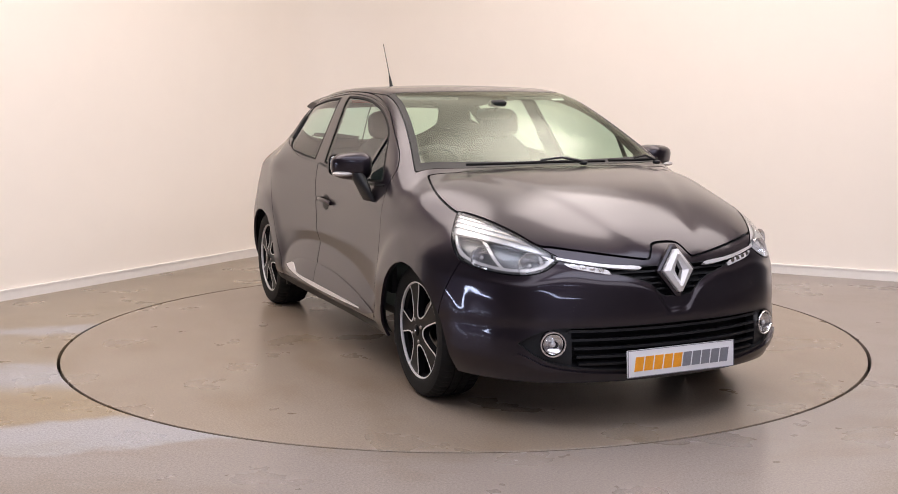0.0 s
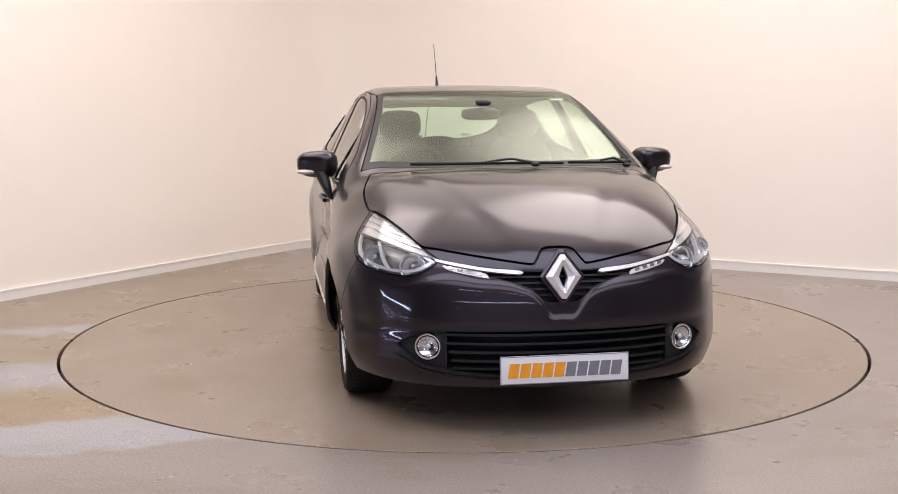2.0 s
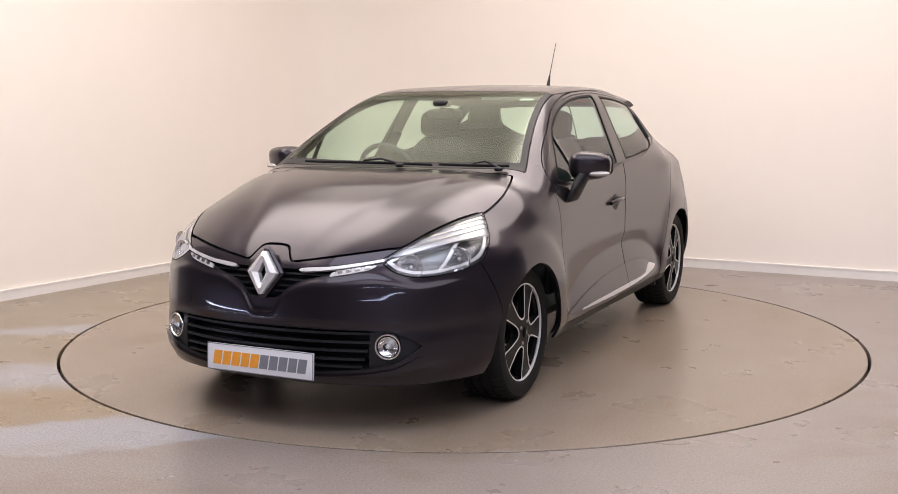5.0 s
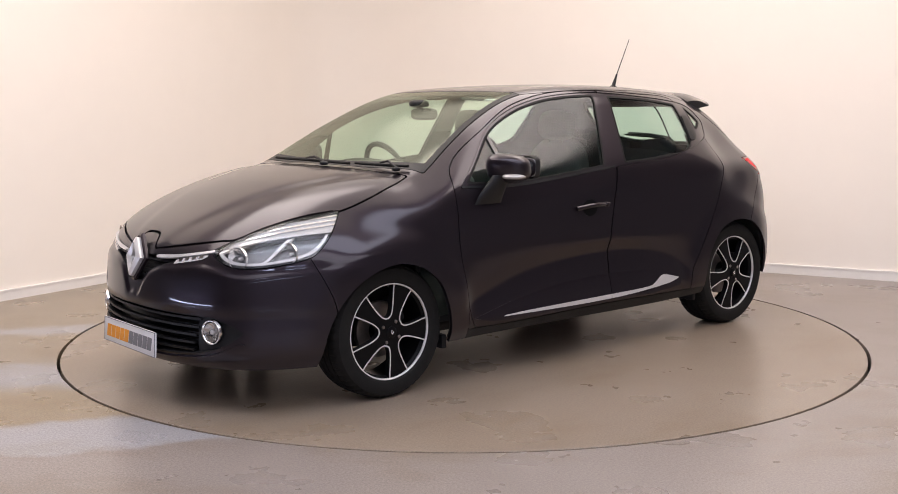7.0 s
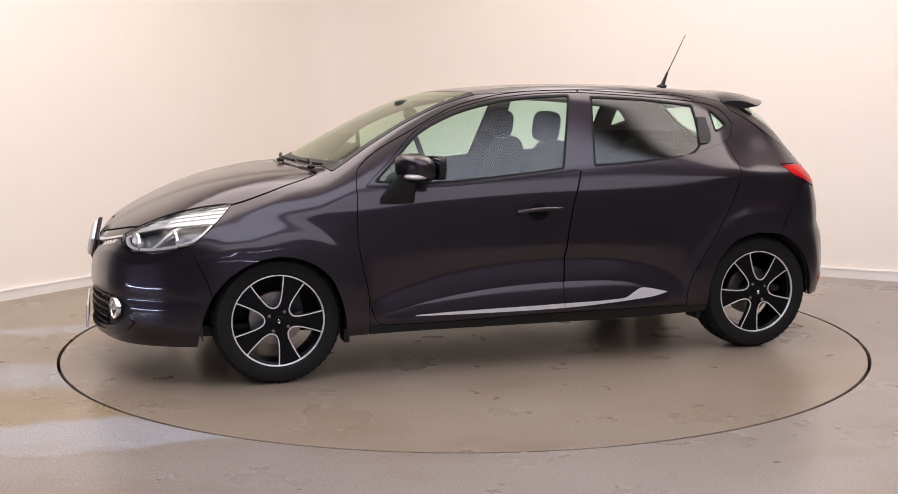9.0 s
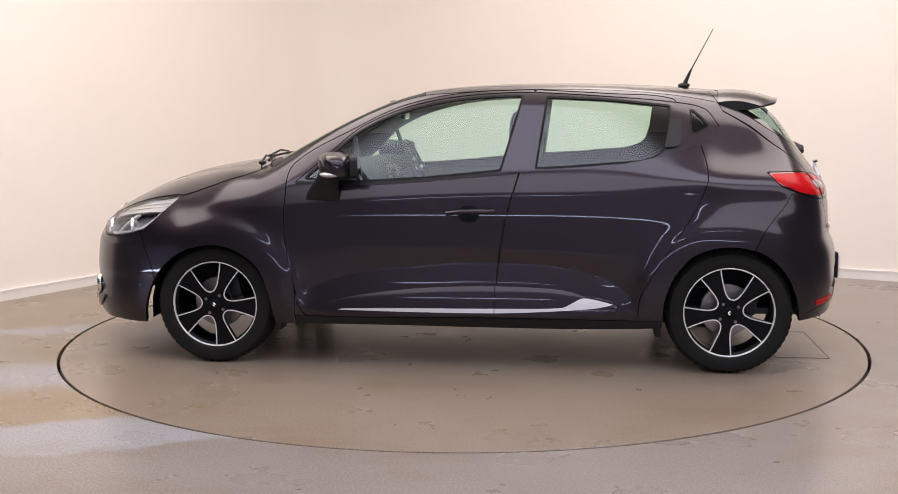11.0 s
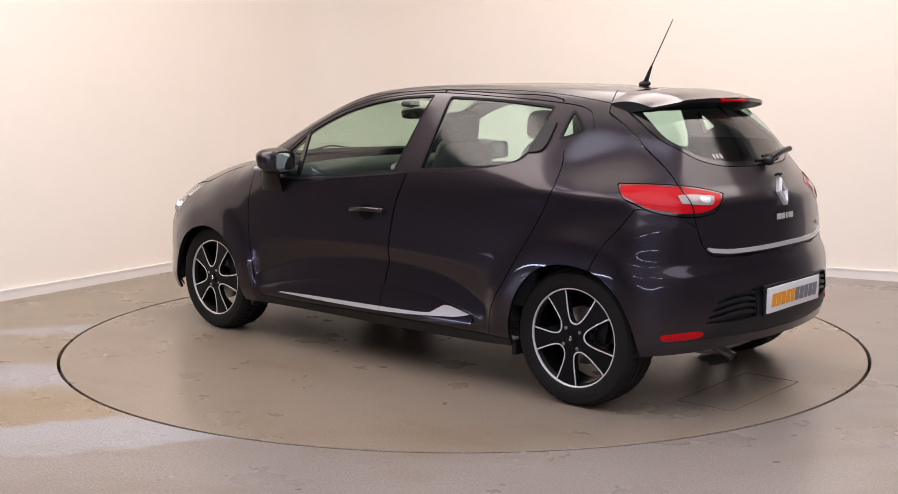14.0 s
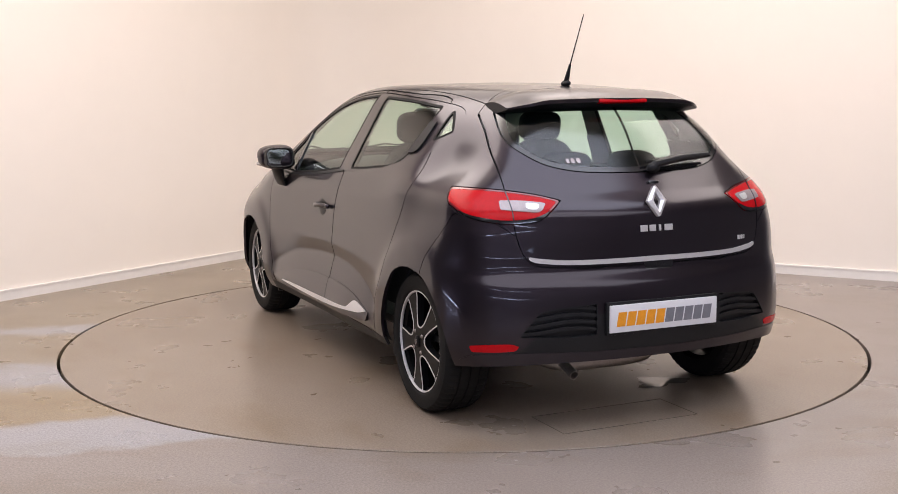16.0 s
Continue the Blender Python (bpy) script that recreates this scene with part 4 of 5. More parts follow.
        place(fog, Matrix.Translation((fx, side * fy, fz)) @ Vector((1, side * .32, 0)).to_track_quat("X", "Z").to_matrix().to_4x4())
        part("fog_bowl", turned([(.001, -.010), (.014, -.009), (.03, -.003), (.041, .005)], 32, "x"), CHROME, fog, "bright fog lamp bowl")
        part("fog_bulb", egg((-.002, 0, 0), (.02, .022, .022), 2.2, n=12, m=8), LAMP_WHITE, fog)
        part("fog_lens", turned([(.001, .016), (.02, .014), (.041, .007)], 32, "x"), LENS, fog, "clear fog lens")


def build_front(car, made, SKIN):
    front = lambda x, y, z: x > 1.2
    lo = made["lower_mouth"]
    sheet_object("grille_back", both_sides(offset(lo, -.075)), RIM_BLACK, car, "black lower intake", 0.0)
    edge, _ = cut(lo, -region(lo, "end", LOWER_MOUTH, front, -.004))
    sheet_object("grille_edge", both_sides(offset(edge, -.001)), PLASTIC, car, "black intake edge", .075)
    for k, z in enumerate((.413, .378, .343, .308, .275)):
        slat = band(lo, lambda q: q.v[:, 2], z - .005, z + .005)
        slat, _ = cut(slat, slat.v[:, 1] - (.475 - .01 * k))
        sheet_object("grille_slat", both_sides(offset(slat, -.008)), PLASTIC, car, "", .03)
    pod, _ = cut(lo, .462 - lo.v[:, 1])
    for t in (pod, other_side(pod)):
        sheet_object("fog_surround", offset(t, -.014), PLASTIC, car, "black fog lamp surround", .04)
    up = made["upper_mouth"]
    sheet_object("grille_back", both_sides(offset(up, -.05)), PLASTIC, car, "black upper grille", 0.0)
    edge, _ = cut(up, -region(up, "end", UPPER_MOUTH, front, -.004))
    sheet_object("grille_edge", both_sides(offset(edge, -.001)), PLASTIC, car, "black grille edge", .05)
    for z in (.645, .62, .595, .57):
        slat = band(up, lambda q: q.v[:, 2], z - .004, z + .004)
        slat, _ = cut(slat, slat.v[:, 1] - .30)
        sheet_object("grille_slat", both_sides(offset(slat, -.014)), PLASTIC, car, "", .02)
    bar = [(.165, .662), (.30, .673), (.47, .699), (.492, .706), (.488, .694), (.30, .661), (.165, .649), (.152, .655)]
    patch("chrome_bar", SKIN, "end", bar, .007, .015, SATIN, car, "bright slim bar beside the badge", front)
    drl = [(.302, .654), (.455, .682), (.470, .682), (.440, .664), (.285, .634)]
    lamps = patch("daytime_lamp", SKIN, "end", drl, .001, .012, LAMP_WHITE, car, "white daytime running lamp", front)
    for side, lamp in zip((1, -1), lamps):
        for k in range(4):
            y = .315 + .036 * k
            led = patch("led", SKIN, "end", [(y, .646 + .0062 * k), (y + .022, .650 + .0062 * k), (y + .022, .662 + .0062 * k), (y, .658 + .0062 * k)], .003, .004, CHROME, lamp, "", front, sides=1, rounded=False)[0]
            if side < 0:
                led.data.transform(Matrix.Diagonal((1, -1, 1, 1)))
                led.data.flip_normals()
    # badge and plate
    hood = bmesh.new()
    rhomb(hood, .092, .108, .070, .084, .010)
    place(part("badge_frame", hood, PAINT, car, "dark rim round the badge", smooth=False), pose(2.102, 0, .641, 0, -13, 0))
    bm = bmesh.new()
    rhomb(bm, .072, .088, .019, .043, .017)
    place(part("badge", bm, SATIN, car, "silver diamond-shaped badge", smooth=False), pose(2.120, 0, .642, 0, -13, 0))
    bm = box(bmesh.new(), (0, 0, 0), (.010, .525, .112), .004)
    plate = place(part("number_plate", bm, PLATE, car, "white plate printed in orange and grey"), pose(2.158, 0, .280, 0, -3, 0))
    grp = bmesh.new()
    for cy, cz, sy, sz in ((0, .054, .525, .003), (0, -.054, .525, .003), (.2605, 0, .003, .11), (-.2605, 0, .003, .11)):
        box(grp, (.0052, cy, cz), (.002, sy, sz))
    part("plate_edge", grp, GREY, plate, "thin grey plate edge", smooth=False)
    block_print(plate, .465, .058, 0, 0, 0, 0, (ORANGE, GREY))
    for o in plate.children:
        if o.name.startswith("print_block"):
            o.location = (.0045, 0, -.002)
    # tow-eye cover
    ring, _ = cut(SKIN, np.where(SKIN.v[:, 0] > 1.5, np.hypot(SKIN.v[:, 1] - .43, SKIN.v[:, 2] - .50) - .026, .05))
    sheet_object("tow_cover", offset(other_side(ring), .0015), PAINT, car, "round towing-eye cover", .004)
    # bumper lip under the intake
    lip = [(0.0, .236), (.25, .236), (.45, .252), (.56, .275), (.64, .318), (.655, .312), (.60, .262), (.48, .228), (.25, .212), (0.0, .212)]
    g, _ = cut(SKIN, region(SKIN, "end", lip, front))
    sheet_object("bumper_lip", both_sides(offset(g, .010)), PAINT, car, "dark lower bumper lip", .014)


def build_rear(car, gate, made, SKIN):
    rear = lambda x, y, z: x < -1.2
    strip = [(-.01, .704), (.40, .7025), (.535, .715), (.560, .722), (.556, .708), (.53, .696), (.40, .684), (-.01, .684)]
    g, _ = cut(SKIN, region(SKIN, "end", strip, rear))
    sheet_object("chrome_strip", both_sides(offset(g, .008)), SATIN, gate, "bright strip along the tailgate edge", .014)
    grip = [(-.01, .683), (.062, .683), (.072, .675), (.060, .652), (-.01, .652)]
    g, _ = cut(SKIN, region(SKIN, "end", grip, rear))
    sheet_object("tailgate_grip", both_sides(offset(g, .001)), GLOSS_BLACK, car, "black tailgate grip recess", .004)
    v = made["vent"]
    for t in (v, other_side(v)):
        sheet_object("vent_back", offset(t, -.022), PLASTIC, car, "black ribbed bumper vent", .0)
        edge, _ = cut(v, -region(v, "end", REAR_VENT, rear, -.003))
        sheet_object("vent_edge", edge if t is v else other_side(edge), PLASTIC, car, "", .024)
        for k in range(4):
            z = .424 + .028 * k
            slat = band(v, lambda q: q.v[:, 2] - z - .01 * np.sin((q.v[:, 1] - .3) * 16), -.0075, .0075)
            slat = slat if t is v else other_side(slat)
            sheet_object("vent_slat", offset(slat, -.006), PLASTIC, car, "", .016)
    patch("reflector", SKIN, "side", [(-1.700, .366), (-1.800, .377), (-1.812, .366), (-1.800, .348), (-1.705, .341)], .003, .008, RED, car, "flat red rear reflector", lambda x, y, z: (y > .5) & (x < -1.6))
    low = [(0.0, .335), (.30, .335), (.62, .338), (.75, .330), (.80, .30), (.80, .2), (0.0, .2)]
    g, _ = cut(SKIN, np.maximum(region(SKIN, "end", low, lambda x, y, z: x < -1.62), -.05))
    sheet_object("bumper_skirt", both_sides(offset(g, .002)), PAINT, car, "dark lower bumper skirt", .02)
    bm = bmesh.new()
    rhomb(bm, .047, .064, .016, .034, .011)
    place(part("badge", bm, SATIN, gate, "silver diamond-shaped badge", smooth=False), pose(-1.856, 0, .926, 0, 0, 180) @ pose(0, 0, 0, 0, -18, 0))
    bm = box(bmesh.new(), (0, 0, 0), (.02, .05, .012), .004)
    place(part("badge_cover", bm, GLOSS_BLACK, gate), pose(-1.836, .008, 1.0, 0, 22, 0))
    for k, (y, w) in enumerate(((.072, .034), (.030, .030), (-.006, .010), (-.048, .040))):
        bm = box(bmesh.new(), (0, 0, 0), (.006, w, .026), .002)
        place(part("script_bar", bm, SATIN, gate, "", smooth=False), pose(-1.8755, y, .818, 0, 4, 0))
    for y, w in ((-.455, .014), (-.474, .014), (-.491, .006)):
        bm = box(bmesh.new(), (0, 0, 0), (.004, w, .018), .0015)
        place(part("script_bar", bm, SATIN, gate, "", smooth=False), pose(-1.880 + .27 * y * y + .06 * y ** 4, y, .748, 0, 0, 14))
    bm = box(bmesh.new(), (0, 0, 0), (.010, .525, .112), .004)
    plate = place(part("number_plate", bm, PLATE, car, "white plate printed in orange and grey"), pose(-1.925, 0, .466, 0, 0, 180))
    back = box(bmesh.new(), (-.012, 0, 0), (.016, .545, .135), .006)
    part("plate_mount", back, PLASTIC, plate, "black plate mount")
    block_print(plate, .465, .058, 0, 0, 0, 0, (ORANGE, GREY))
    for o in plate.children:
        if o.name.startswith("print_block"):
            o.location = (.0045, 0, -.002)
    # roof spoiler
    bm, under, under_rows = bmesh.new(), bmesh.new(), []
    n, m = 41, 12
    rows = []
    for i in range(n):
        y = -.485 + .97 * i / (n - 1)
        a = abs(y)
        x0, x1 = -1.30 + .10 * a, -1.605 + .35 * a * a + 1.3 * max(a - .40, 0) ** 1.3
        ring = []
        for j in range(m):
            x = x0 + (x1 - x0) * j / (m - 1)
            base = float(roofline(x)) - .152 * a * a - .034 * (max(a - .34, 0) / .145) ** 1.6
            ring.append((x, y, base + .012 * math.sin(math.pi * min(1, j / (m - 1) * 1.1)) + .010 * (j / (m - 1))))
        end = Vector(ring[-1])
        thin = 1 - .6 * (a / .485) ** 5
        low = [(end.x + .002, y, end.z - .016 * thin), (end.x + .05, y, end.z - .034 * thin), (end.x + .13, y, end.z - .050 * thin - .004)]
        rows.append([bm.verts.new(q) for q in ring + low[:1]])
        under_rows.append([under.verts.new(q) for q in low])
        if i in (0, n - 1):
            under.faces.new([under.verts.new(q) for q in ring + low])
    for mesh, lines in ((bm, rows), (under, under_rows)):
        for p, q in zip(lines, lines[1:]):
            for k in range(len(p) - 1):
                mesh.faces.new((p[k], q[k], q[k + 1], p[k + 1]))
        bmesh.ops.recalc_face_normals(mesh, faces=mesh.faces)
    spoiler = part("roof_spoiler", bm, PAINT, gate, "dark roof spoiler over the rear window", sharp=50)
    part("spoiler_underside", under, PLASTIC, spoiler, "black underside of the spoiler", sharp=50)
    bm = box(bmesh.new(), (0, 0, 0), (.03, .24, .016), .006)
    place(part("brake_light", bm, RED, spoiler, "red high-level brake light"), pose(-1.590, 0, 1.330, 0, 15, 0))
    # rear wiper
    arm = tube([(-1.765, -.04, 1.055), (-1.77, -.05, 1.07), (-1.745, -.20, 1.092), (-1.715, -.36, 1.10)], .019, 8, .7)
    w = part("rear_wiper", arm, PLASTIC, gate, "black rear wiper")
    part("wiper_blade", tube([(-1.742, -.02, 1.078), (-1.735, -.20, 1.083), (-1.70, -.385, 1.095)], .006, 6), RUBBER, w)
    part("wiper_hub", egg((-1.765, -.045, 1.055), (.04, .06, .04), 2.4, n=16, m=10), PLASTIC, w)
    for k, (y, w) in enumerate(((.318, .014), (.296, .016), (.272, .018))):
        note = [(y - w / 2, 1.078), (y + w / 2, 1.078), (y + w / 2, 1.098), (y - w / 2, 1.098)]
        g, _ = cut(SKIN, region(SKIN, "end", note, lambda x, y, z: x < -1.4, rounded=False))
        if len(g.t):
            sheet_object("window_sticker", offset(g, .0015), TAIL_CLEAR, gate, "small pale window sticker", .001)
    # exhaust
    part("exhaust", turned([(.017, 0), (.020, 0), (.020, .16), (.017, .16)], 24, "x"), STEEL, car, "short steel exhaust pipe").matrix_basis = pose(-1.82, .36, .225, 0, -20, 0)


def build_doors(car, doors_f, doors_r, SKIN):
    flank = lambda x, y, z: y > .6
    crease = [(.825, .309), (.529, .372), (.231, .409), (-.141, .423), (-.462, .412), (-.63, .378), (-.752, .338), (-.735, .300), (-.14, .285), (.69, .285)]
    for front, doors, lim in ((True, doors_f, -.146), (False, doors_r, -.150)):
        base, _ = cut(SKIN, (lim - SKIN.v[:, 0]) if front else (SKIN.v[:, 0] - lim))
        patch("door_moulding", base, "side", crease, 0, .012, PAINT, doors, "sculpted lower door moulding", flank,
              lift=lambda x, y, z: .003 + .24 * np.clip(curve(x, (.825, .309), (.529, .372), (.231, .409), (-.141, .423), (-.462, .412), (-.752, .338)) - z, 0, .13))
        strip = [(.700, .304), (.413, .3125), (-.139, .319), (-.480, .328), (-.535, .352), (-.575, .371), (-.62, .369), (-.735, .343), (-.627, .324), (-.14, .299), (.69, .3015)]
        patch("sill_strip", base, "side", strip, 0, .012, SATIN, doors, "bright silver strip low on the door", flank,
              lift=lambda x, y, z: .008 + .24 * np.clip(curve(x, (.825, .309), (.529, .372), (.231, .409), (-.141, .423), (-.462, .412), (-.752, .338)) - z, 0, .13))
    for side, door in zip((1, -1), doors_f):
        c = (-.02, side * .8235, .785)
        # no hollow is cut: the handle recess's shade is a flat black patch
        cup, _ = cut(SKIN, np.where(SKIN.v[:, 1] > .6, np.hypot((SKIN.v[:, 0] + .018) / 1.25, SKIN.v[:, 2] - .780) - .043, .05))
        cup = Sheet(cup.v + cup.n * .0012, cup.n, cup.t)
        sheet_object("handle_shade", cup if side > 0 else other_side(cup), RIM_BLACK, door, "flat black patch for the shaded handle recess", .002)
        pts = [(.092 - .222 * k / 10, side * (.832 + .018 * math.sin(math.pi * k / 10)), .782 + .008 * math.sin(math.pi * k / 10) + .010 * k / 10) for k in range(11)]
        bar = tube(pts, .0115, 10)
        h = part("door_handle", bar, PAINT, door, "dark bow-shaped door handle")
        part("key_cover", egg((-.134, side * .838, .793), (.034, .022, .024), 3, n=16, m=10), PAINT, h)
        # mirror
        mir = egg((.625, side * .893, 1.016), (.165, .205, .138), 3.0, rot(0, 0, side * 13),
                  lambda q: (q.x * (1 - .25 * side * q.y / .1) + .012 * (q.z / .07), q.y, q.z * (1 - .12 * side * q.y / .1)), 36, 22)
        mirror = part("door_mirror", mir, PAINT, door, "dark door mirror with an indicator strip")
        gl = egg((0, 0, 0), (.012, .158, .098), 4.5)
        rim, loops = bmesh.new(), []
        for hx, hy, hz in ((.02, .083, .055), (-.016, .086, .056), (-.018, .083, .053), (-.016, .080, .050), (.012, .078, .048)):
            loops.append([])
            for k in range(44):
                c, q = math.cos(2 * math.pi * k / 44), math.sin(2 * math.pi * k / 44)
                loops[-1].append(rim.verts.new((hx, math.copysign(abs(c) ** .45, c) * hy, math.copysign(abs(q) ** .45, q) * hz)))
        for p, q in zip(loops, loops[1:]):
            for k in range(44):
                rim.faces.new((p[k], p[(k + 1) % 44], q[(k + 1) % 44], q[k]))
        bmesh.ops.recalc_face_normals(rim, faces=rim.faces)
        place(part("mirror_rim", rim, PLASTIC, mirror, "black rim round the mirror glass"), pose(.541, side * .896, 1.018, 0, 0, side * 13))
        place(part("mirror_glass", gl, MIRROR, mirror, "mirror glass"), pose(.545, side * .896, 1.018, 0, 0, side * 13))
        ind = egg((.636, side * .936, .980), (.128, .112, .030), 2.6, rot(0, 0, side * 24), None, 20, 10)
        part("indicator", ind, AMBER, mirror, "clear indicator strip")
        foot = bmesh.new()
        ring = []
        for t, (cx, cy, cz, sx, sy) in enumerate(((.712, .832, .848, .086, .012), (.706, .846, .885, .080, .022), (.688, .860, .93, .066, .030), (.660, .880, .985, .058, .038))):
            ring.append([foot.verts.new((cx + sx * math.cos(2 * math.pi * k / 16), side * (cy + sy * math.sin(2 * math.pi * k / 16)), cz)) for k in range(16)])
        for p, q in zip(ring, ring[1:]):
            for k in range(16):
                foot.faces.new((p[k], p[(k + 1) % 16], q[(k + 1) % 16], q[k]))
        foot.faces.new(ring[0]), foot.faces.new(ring[-1])
        bmesh.ops.recalc_face_normals(foot, faces=foot.faces)
        part("mirror_foot", foot, PLASTIC, mirror, "black mirror foot")
        post = [(.565, 1.168), (.583, 1.150), (.545, .945), (.515, .943)]
        g, _ = cut(SKIN, region(SKIN, "side", post, lambda x, y, z: y > .45, rounded=False))
        sheet_object("window_post", offset(g if side > 0 else other_side(g), .001), GLOSS_BLACK, door, "black window post", .012)
        seal = [(.86, .938), (.515, .930), (.18, .951), (-.17, .983), (-.25, .989), (-.252, .978), (.18, .939), (.515, .918), (.86, .926)]
        g, _ = cut(SKIN, region(SKIN, "side", seal, lambda x, y, z: y > .45))
        sheet_object("window_seal", offset(g if side > 0 else other_side(g), .004), PLASTIC, door, "black seal under the window", .008)
    for side, door in zip((1, -1), doors_r):
        grip = [(-1.004, 1.240), (-1.058, 1.238), (-1.045, 1.118), (-.968, 1.100)]
        g, _ = cut(SKIN, region(SKIN, "side", grip, lambda x, y, z: y > .45))
        sheet_object("door_handle", offset(g if side > 0 else other_side(g), .006), PLASTIC, door, "black hidden door handle beside the window", .012)


def build_cabin(car, SKIN):
    for side in (1, -1):
        seat = part("front_seat", egg((-.02, side * .36, .60), (.56, .52, .20), 4, rot(0, -6, 0)), FABRIC, car, "charcoal fabric front seat")
        part("backrest", egg((-.235, side * .36, .85), (.15, .48, .56), 3.6, rot(0, -14, 0), lambda q: (q.x + .25 * q.y * q.y, q.y * (1 - .25 * max(q.z, 0) / .28), q.z)), FABRIC, seat)
        part("headrest", egg((-.245, side * .36, 1.195), (.10, .245, .165), 3.4, rot(0, -8, 0)), FABRIC, seat)
        for d in (-.05, .05):
            part("headrest_post", tube([(-.24, side * .36 + d, 1.06), (-.245, side * .36 + d, 1.14)], .006, 8), CHROME, seat)
    bench = part("rear_seat", egg((-.78, 0, .56), (.50, 1.24, .22), 5), FABRIC, car, "charcoal fabric rear bench")
    part("backrest", egg((-1.06, 0, .78), (.16, 1.24, .52), 4.5, rot(0, -16, 0)), FABRIC, bench)
    for y in (-.36, .36, 0):
        part("headrest", egg((-1.135, y, 1.045), (.09, .25, .10), 3, rot(0, -10, 0)), FABRIC, bench)
    part("parcel_shelf", box(bmesh.new(), (-1.37, 0, .955), (.50, 1.02, .02), .008), TRIM, car, "dark parcel shelf")
    dash = part("dashboard", egg((.80, 0, .86), (.62, 1.34, .27), 3.6, rot(0, 8, 0)), TRIM, car, "dark moulded dashboard")
    part("instrument_hood", egg((.57, -.36, .965), (.22, .34, .10), 3), TRIM, dash)
    part("centre_console", egg((.53, 0, .80), (.18, .30, .36), 4), GLOSS_BLACK, dash)
    wheel = part("steering_wheel", turned([(.172 + .015 * math.cos(2 * math.pi * k / 10), .015 * math.sin(2 * math.pi * k / 10)) for k in range(11)], 40, "x"), TRIM, car, "dark steering wheel")
    part("wheel_boss", egg((.01, 0, 0), (.05, .13, .11), 3), TRIM, wheel)
    for a in (0, 180, 270):
        c, s = math.cos(radians(a)), math.sin(radians(a))
        part("wheel_spoke", tube([(.01, .05 * c, .05 * s), (.005, .17 * c, .17 * s)], .016, 8), SATIN if a != 270 else TRIM, wheel)
    place(wheel, pose(.40, -.36, .935, 0, 24, 0))
    mir = part("interior_mirror", egg((.42, 0, 1.262), (.035, .215, .065), 3.4), GLOSS_BLACK, car, "black interior mirror")
    part("mirror_stem", tube([(.43, 0, 1.28), (.47, 0, 1.315), (.47, 0, 1.325)], .012, 8), PLASTIC, mir)
    part("sensor_box", egg((.455, 0, 1.318), (.10, .09, .04), 3), PLASTIC, mir)
    for side in (1, -1):
        part("door_card", box(bmesh.new(), (-.1, side * .755, .66), (1.9, .03, .52), .01), TRIM, car)
        part("sun_visor", box(bmesh.new(), (.22, side * .33, 1.345), (.12, .36, .016), .006), LINING, car)
    part("cabin_floor", box(bmesh.new(), (-.3, 0, .30), (2.5, 1.44, .03)), TRIM, car, "dark cabin floor")
    part("bulkhead", box(bmesh.new(), (1.02, 0, .62), (.03, 1.36, .62)), TRIM, car, "dark bulkhead")


def build_under(car):
    bm = bmesh.new()
    box(bm, (.15, 0, .235), (3.1, 1.20, .06), .02)
    part("underbody", bm, PLASTIC, car, "dark underbody tray")
    part("axle_beam", tube([(-1.2945, -.62, .29), (-1.20, -.5, .25), (-1.18, 0, .24), (-1.20, .5, .25), (-1.2945, .62, .29)], .035, 10), PLASTIC, car)
    part("silencer", egg((-1.62, .15, .27), (.26, .55, .13), 3.5), STEEL, car, "dull steel silencer")
    for x in (1.30, -1.2945):
        for side in (1, -1):
            bm = bmesh.new()
            n = 28
            rows = []
            for y, r in ((.770, .338), (.75, .342), (.56, .342), (.555, .05)):
                rows.append([bm.verts.new((x + r * math.cos(math.pi * k / n), side * y, .285 + r * math.sin(math.pi * k / n))) for k in range(n + 1)])
            low = [[bm.verts.new((row[i].co.x, row[i].co.y, .27 if x < 0 and i == n else .22)) for row in rows] for i in (0, n)]
            for p, q in zip(rows, rows[1:]):
                for k in range(n):
                    bm.faces.new((p[k], p[k + 1], q[k + 1], q[k]))
            for i, l in zip((0, n), low):
                for k in range(len(rows) - 2):
                    bm.faces.new((rows[k][i], rows[k + 1][i], l[k + 1], l[k]))
            part("arch_liner", bm, PLASTIC, car, "black wheel arch liner", sharp=60)
    for x in (.98, -.93):
        for side in (1, -1):
            part("mud_flap", box(bmesh.new(), (x - .02, side * .74, .21), (.03, .12, .07), .01), PLASTIC, car)


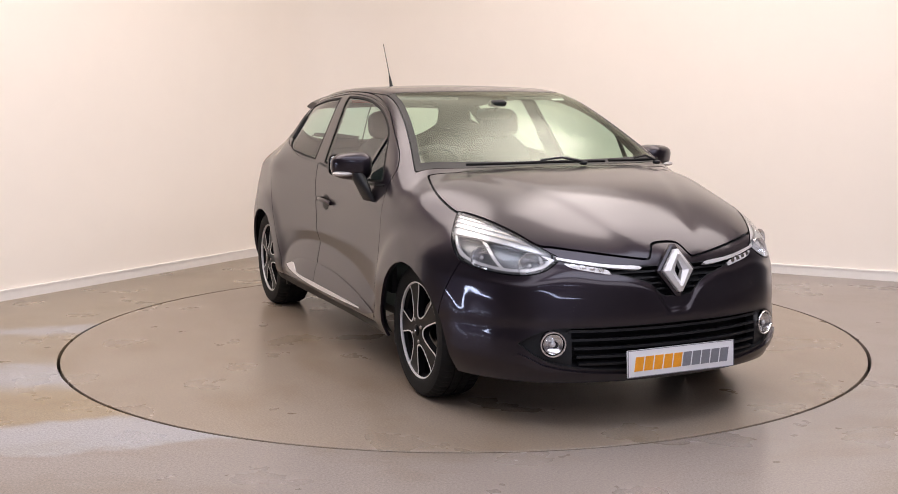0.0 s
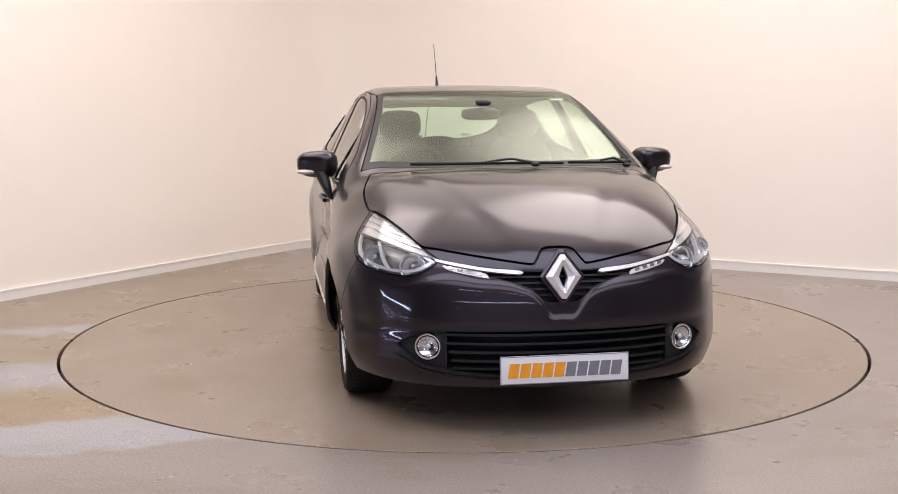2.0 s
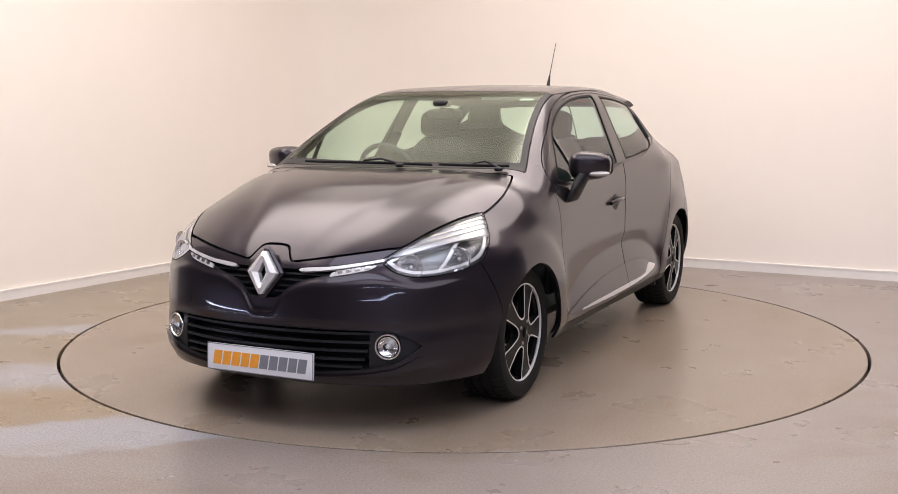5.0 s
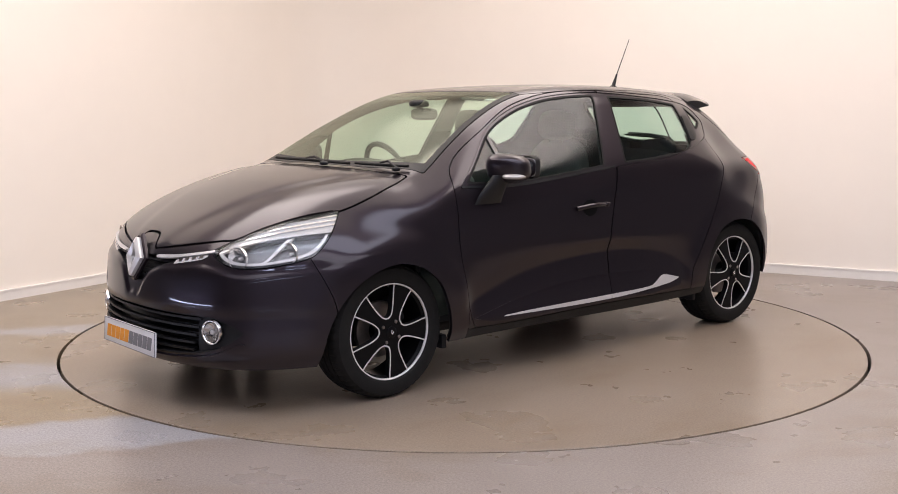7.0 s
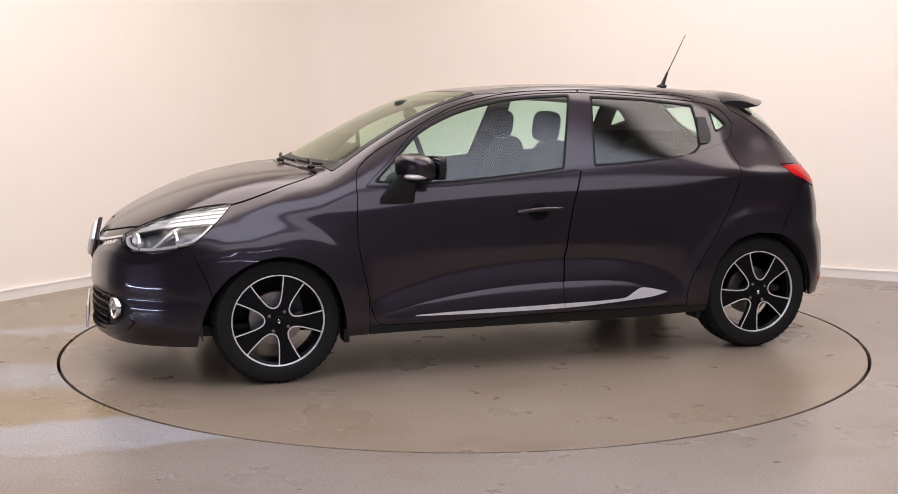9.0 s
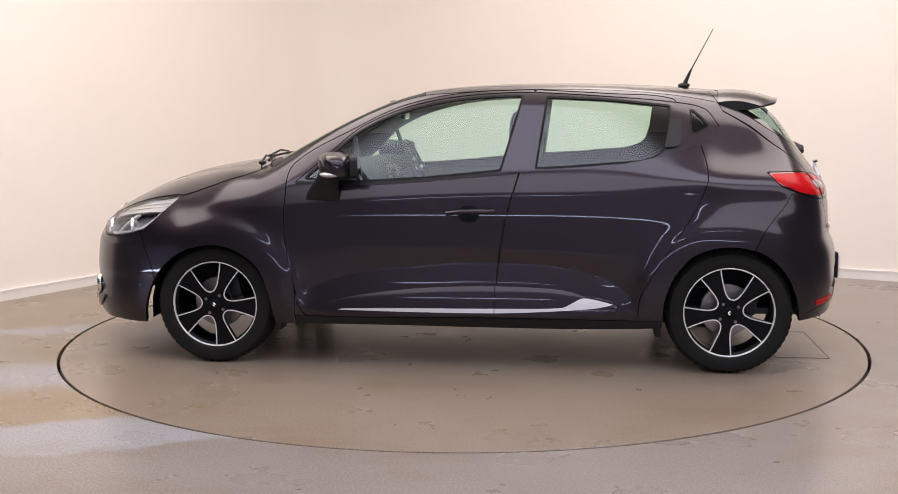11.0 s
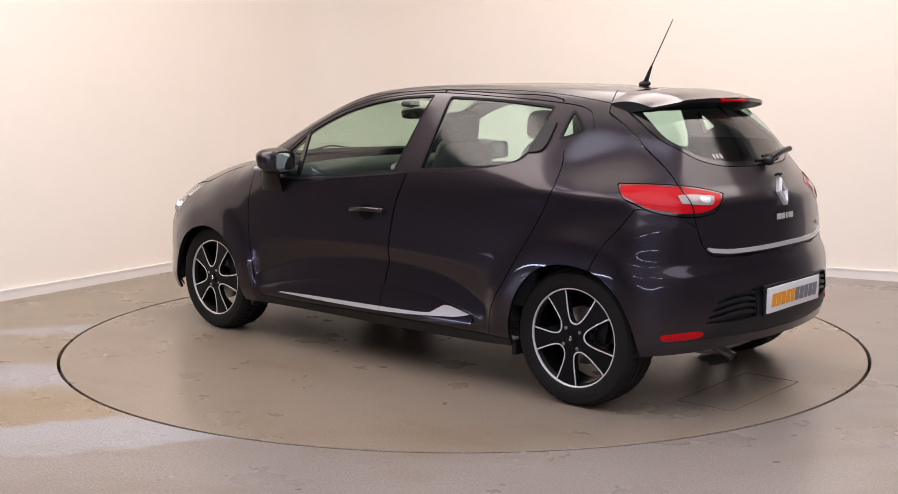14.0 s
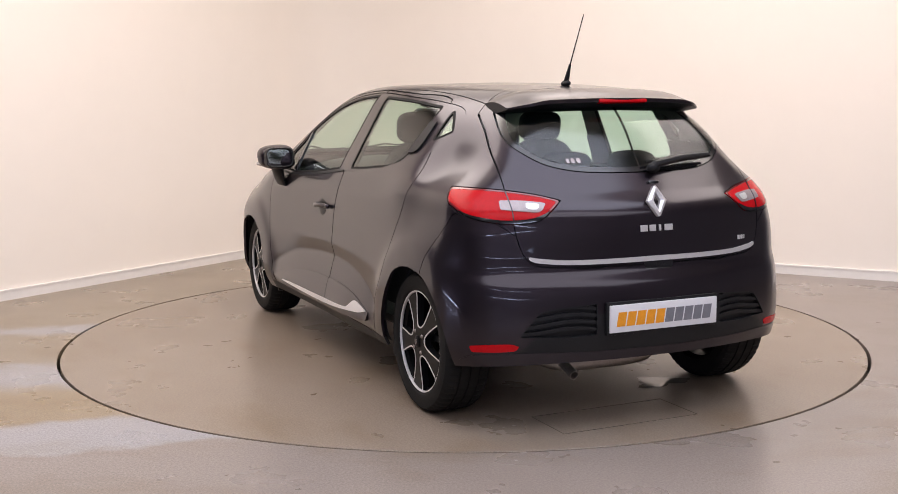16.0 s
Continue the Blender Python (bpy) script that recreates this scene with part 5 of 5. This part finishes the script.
def build_top(car):
    base = egg((-1.125, 0, 1.412), (.065, .036, .030), 2.2, None, lambda q: (q.x - .25 * max(q.z, 0), q.y * (1 - .6 * max(q.z, 0) / .03), q.z), 20, 12)
    a = part("aerial", base, PLASTIC, car, "black roof aerial with a slim rod")
    part("aerial_rod", tube([(-1.137, 0, 1.435), (-1.164, 0, 1.50), (-1.275, 0, 1.715)], .0042, 8, .5), PLASTIC, a)
    part("aerial_sleeve", tube([(-1.128, 0, 1.415), (-1.142, 0, 1.45), (-1.162, 0, 1.497)], .014, 10, .4), PLASTIC, a)
    for y0, y1, yp in ((-.47, .27, .12), (.30, .635, .60)):
        n = 12
        pts = []
        for k in range(n + 1):
            y = y0 + (y1 - y0) * k / n
            x = screen_base(y) + .005 + .010 * k / n
            pts.append((x, y, float(roofline(x)) - .09 * y * y + .020))
        blade = part("wiper", tube(pts, .0065, 8), RUBBER, car, "black windscreen wiper")
        q = pts[n // 2]
        px = screen_base(yp) + .05
        part("wiper_arm", tube([(px, yp, float(roofline(px)) - .09 * yp * yp + .028), ((px + q[0]) / 2, (yp + q[1]) / 2, q[2] + .022), (q[0], q[1], q[2] + .010)], .0065, 8, .7), PLASTIC, blade)
        part("wiper_pivot", egg((px, yp, float(roofline(px)) - .09 * yp * yp + .022), (.04, .04, .022), 2.5, n=16, m=8), PLASTIC, blade)
    bm = box(bmesh.new(), (0, 0, 0), (.003, .075, .022))
    place(part("screen_sticker", bm, PLATE, car, "small white windscreen sticker", smooth=False), pose(.335, .44, 1.338, 0, -68, 0))


def build_car():
    car = tagged(new("car"), "dark metallic grey five-door hatchback on the turntable", "car")
    made, SKIN, gate, doors_f, doors_r = build_body(car)
    build_lamps(car, made, SKIN)
    build_front(car, made, SKIN)
    build_rear(car, gate, made, SKIN)
    build_doors(car, doors_f, doors_r, SKIN)
    build_cabin(car, SKIN)
    build_under(car)
    build_top(car)
    for x, y, spin in ((1.290, .808, -14), (-1.290, .812, 10), (1.290, -.808, 20), (-1.290, -.812, 50)):
        build_wheel(car, (x, y, .3055), spin, y > 0)
    return car


CAR = build_car()


# ---- movement ----
def motions():
    """The turntable and the car on it start slowly, then turn at an even pace."""
    for t_rows in (TURNTABLE, CAR):
        rows = []
        early = ((0, -65.40), (.25, -65.85), (.5, -66.75), (.75, -68.05), (1, -69.78), (1.25, -71.85), (1.5, -74.25), (1.75, -77.05))
        steady = tuple((.5 * k, -79.98 - 11.757 * (.5 * k - 2)) for k in range(4, 33))
        for t, yaw in early + steady:
            m = pose(0, 0, 0, 0, 0, yaw)
            rows.append((t, m @ pose(-.1034, .0502, 0) if t_rows is CAR else m))
        walk(t_rows, rows)


motions()
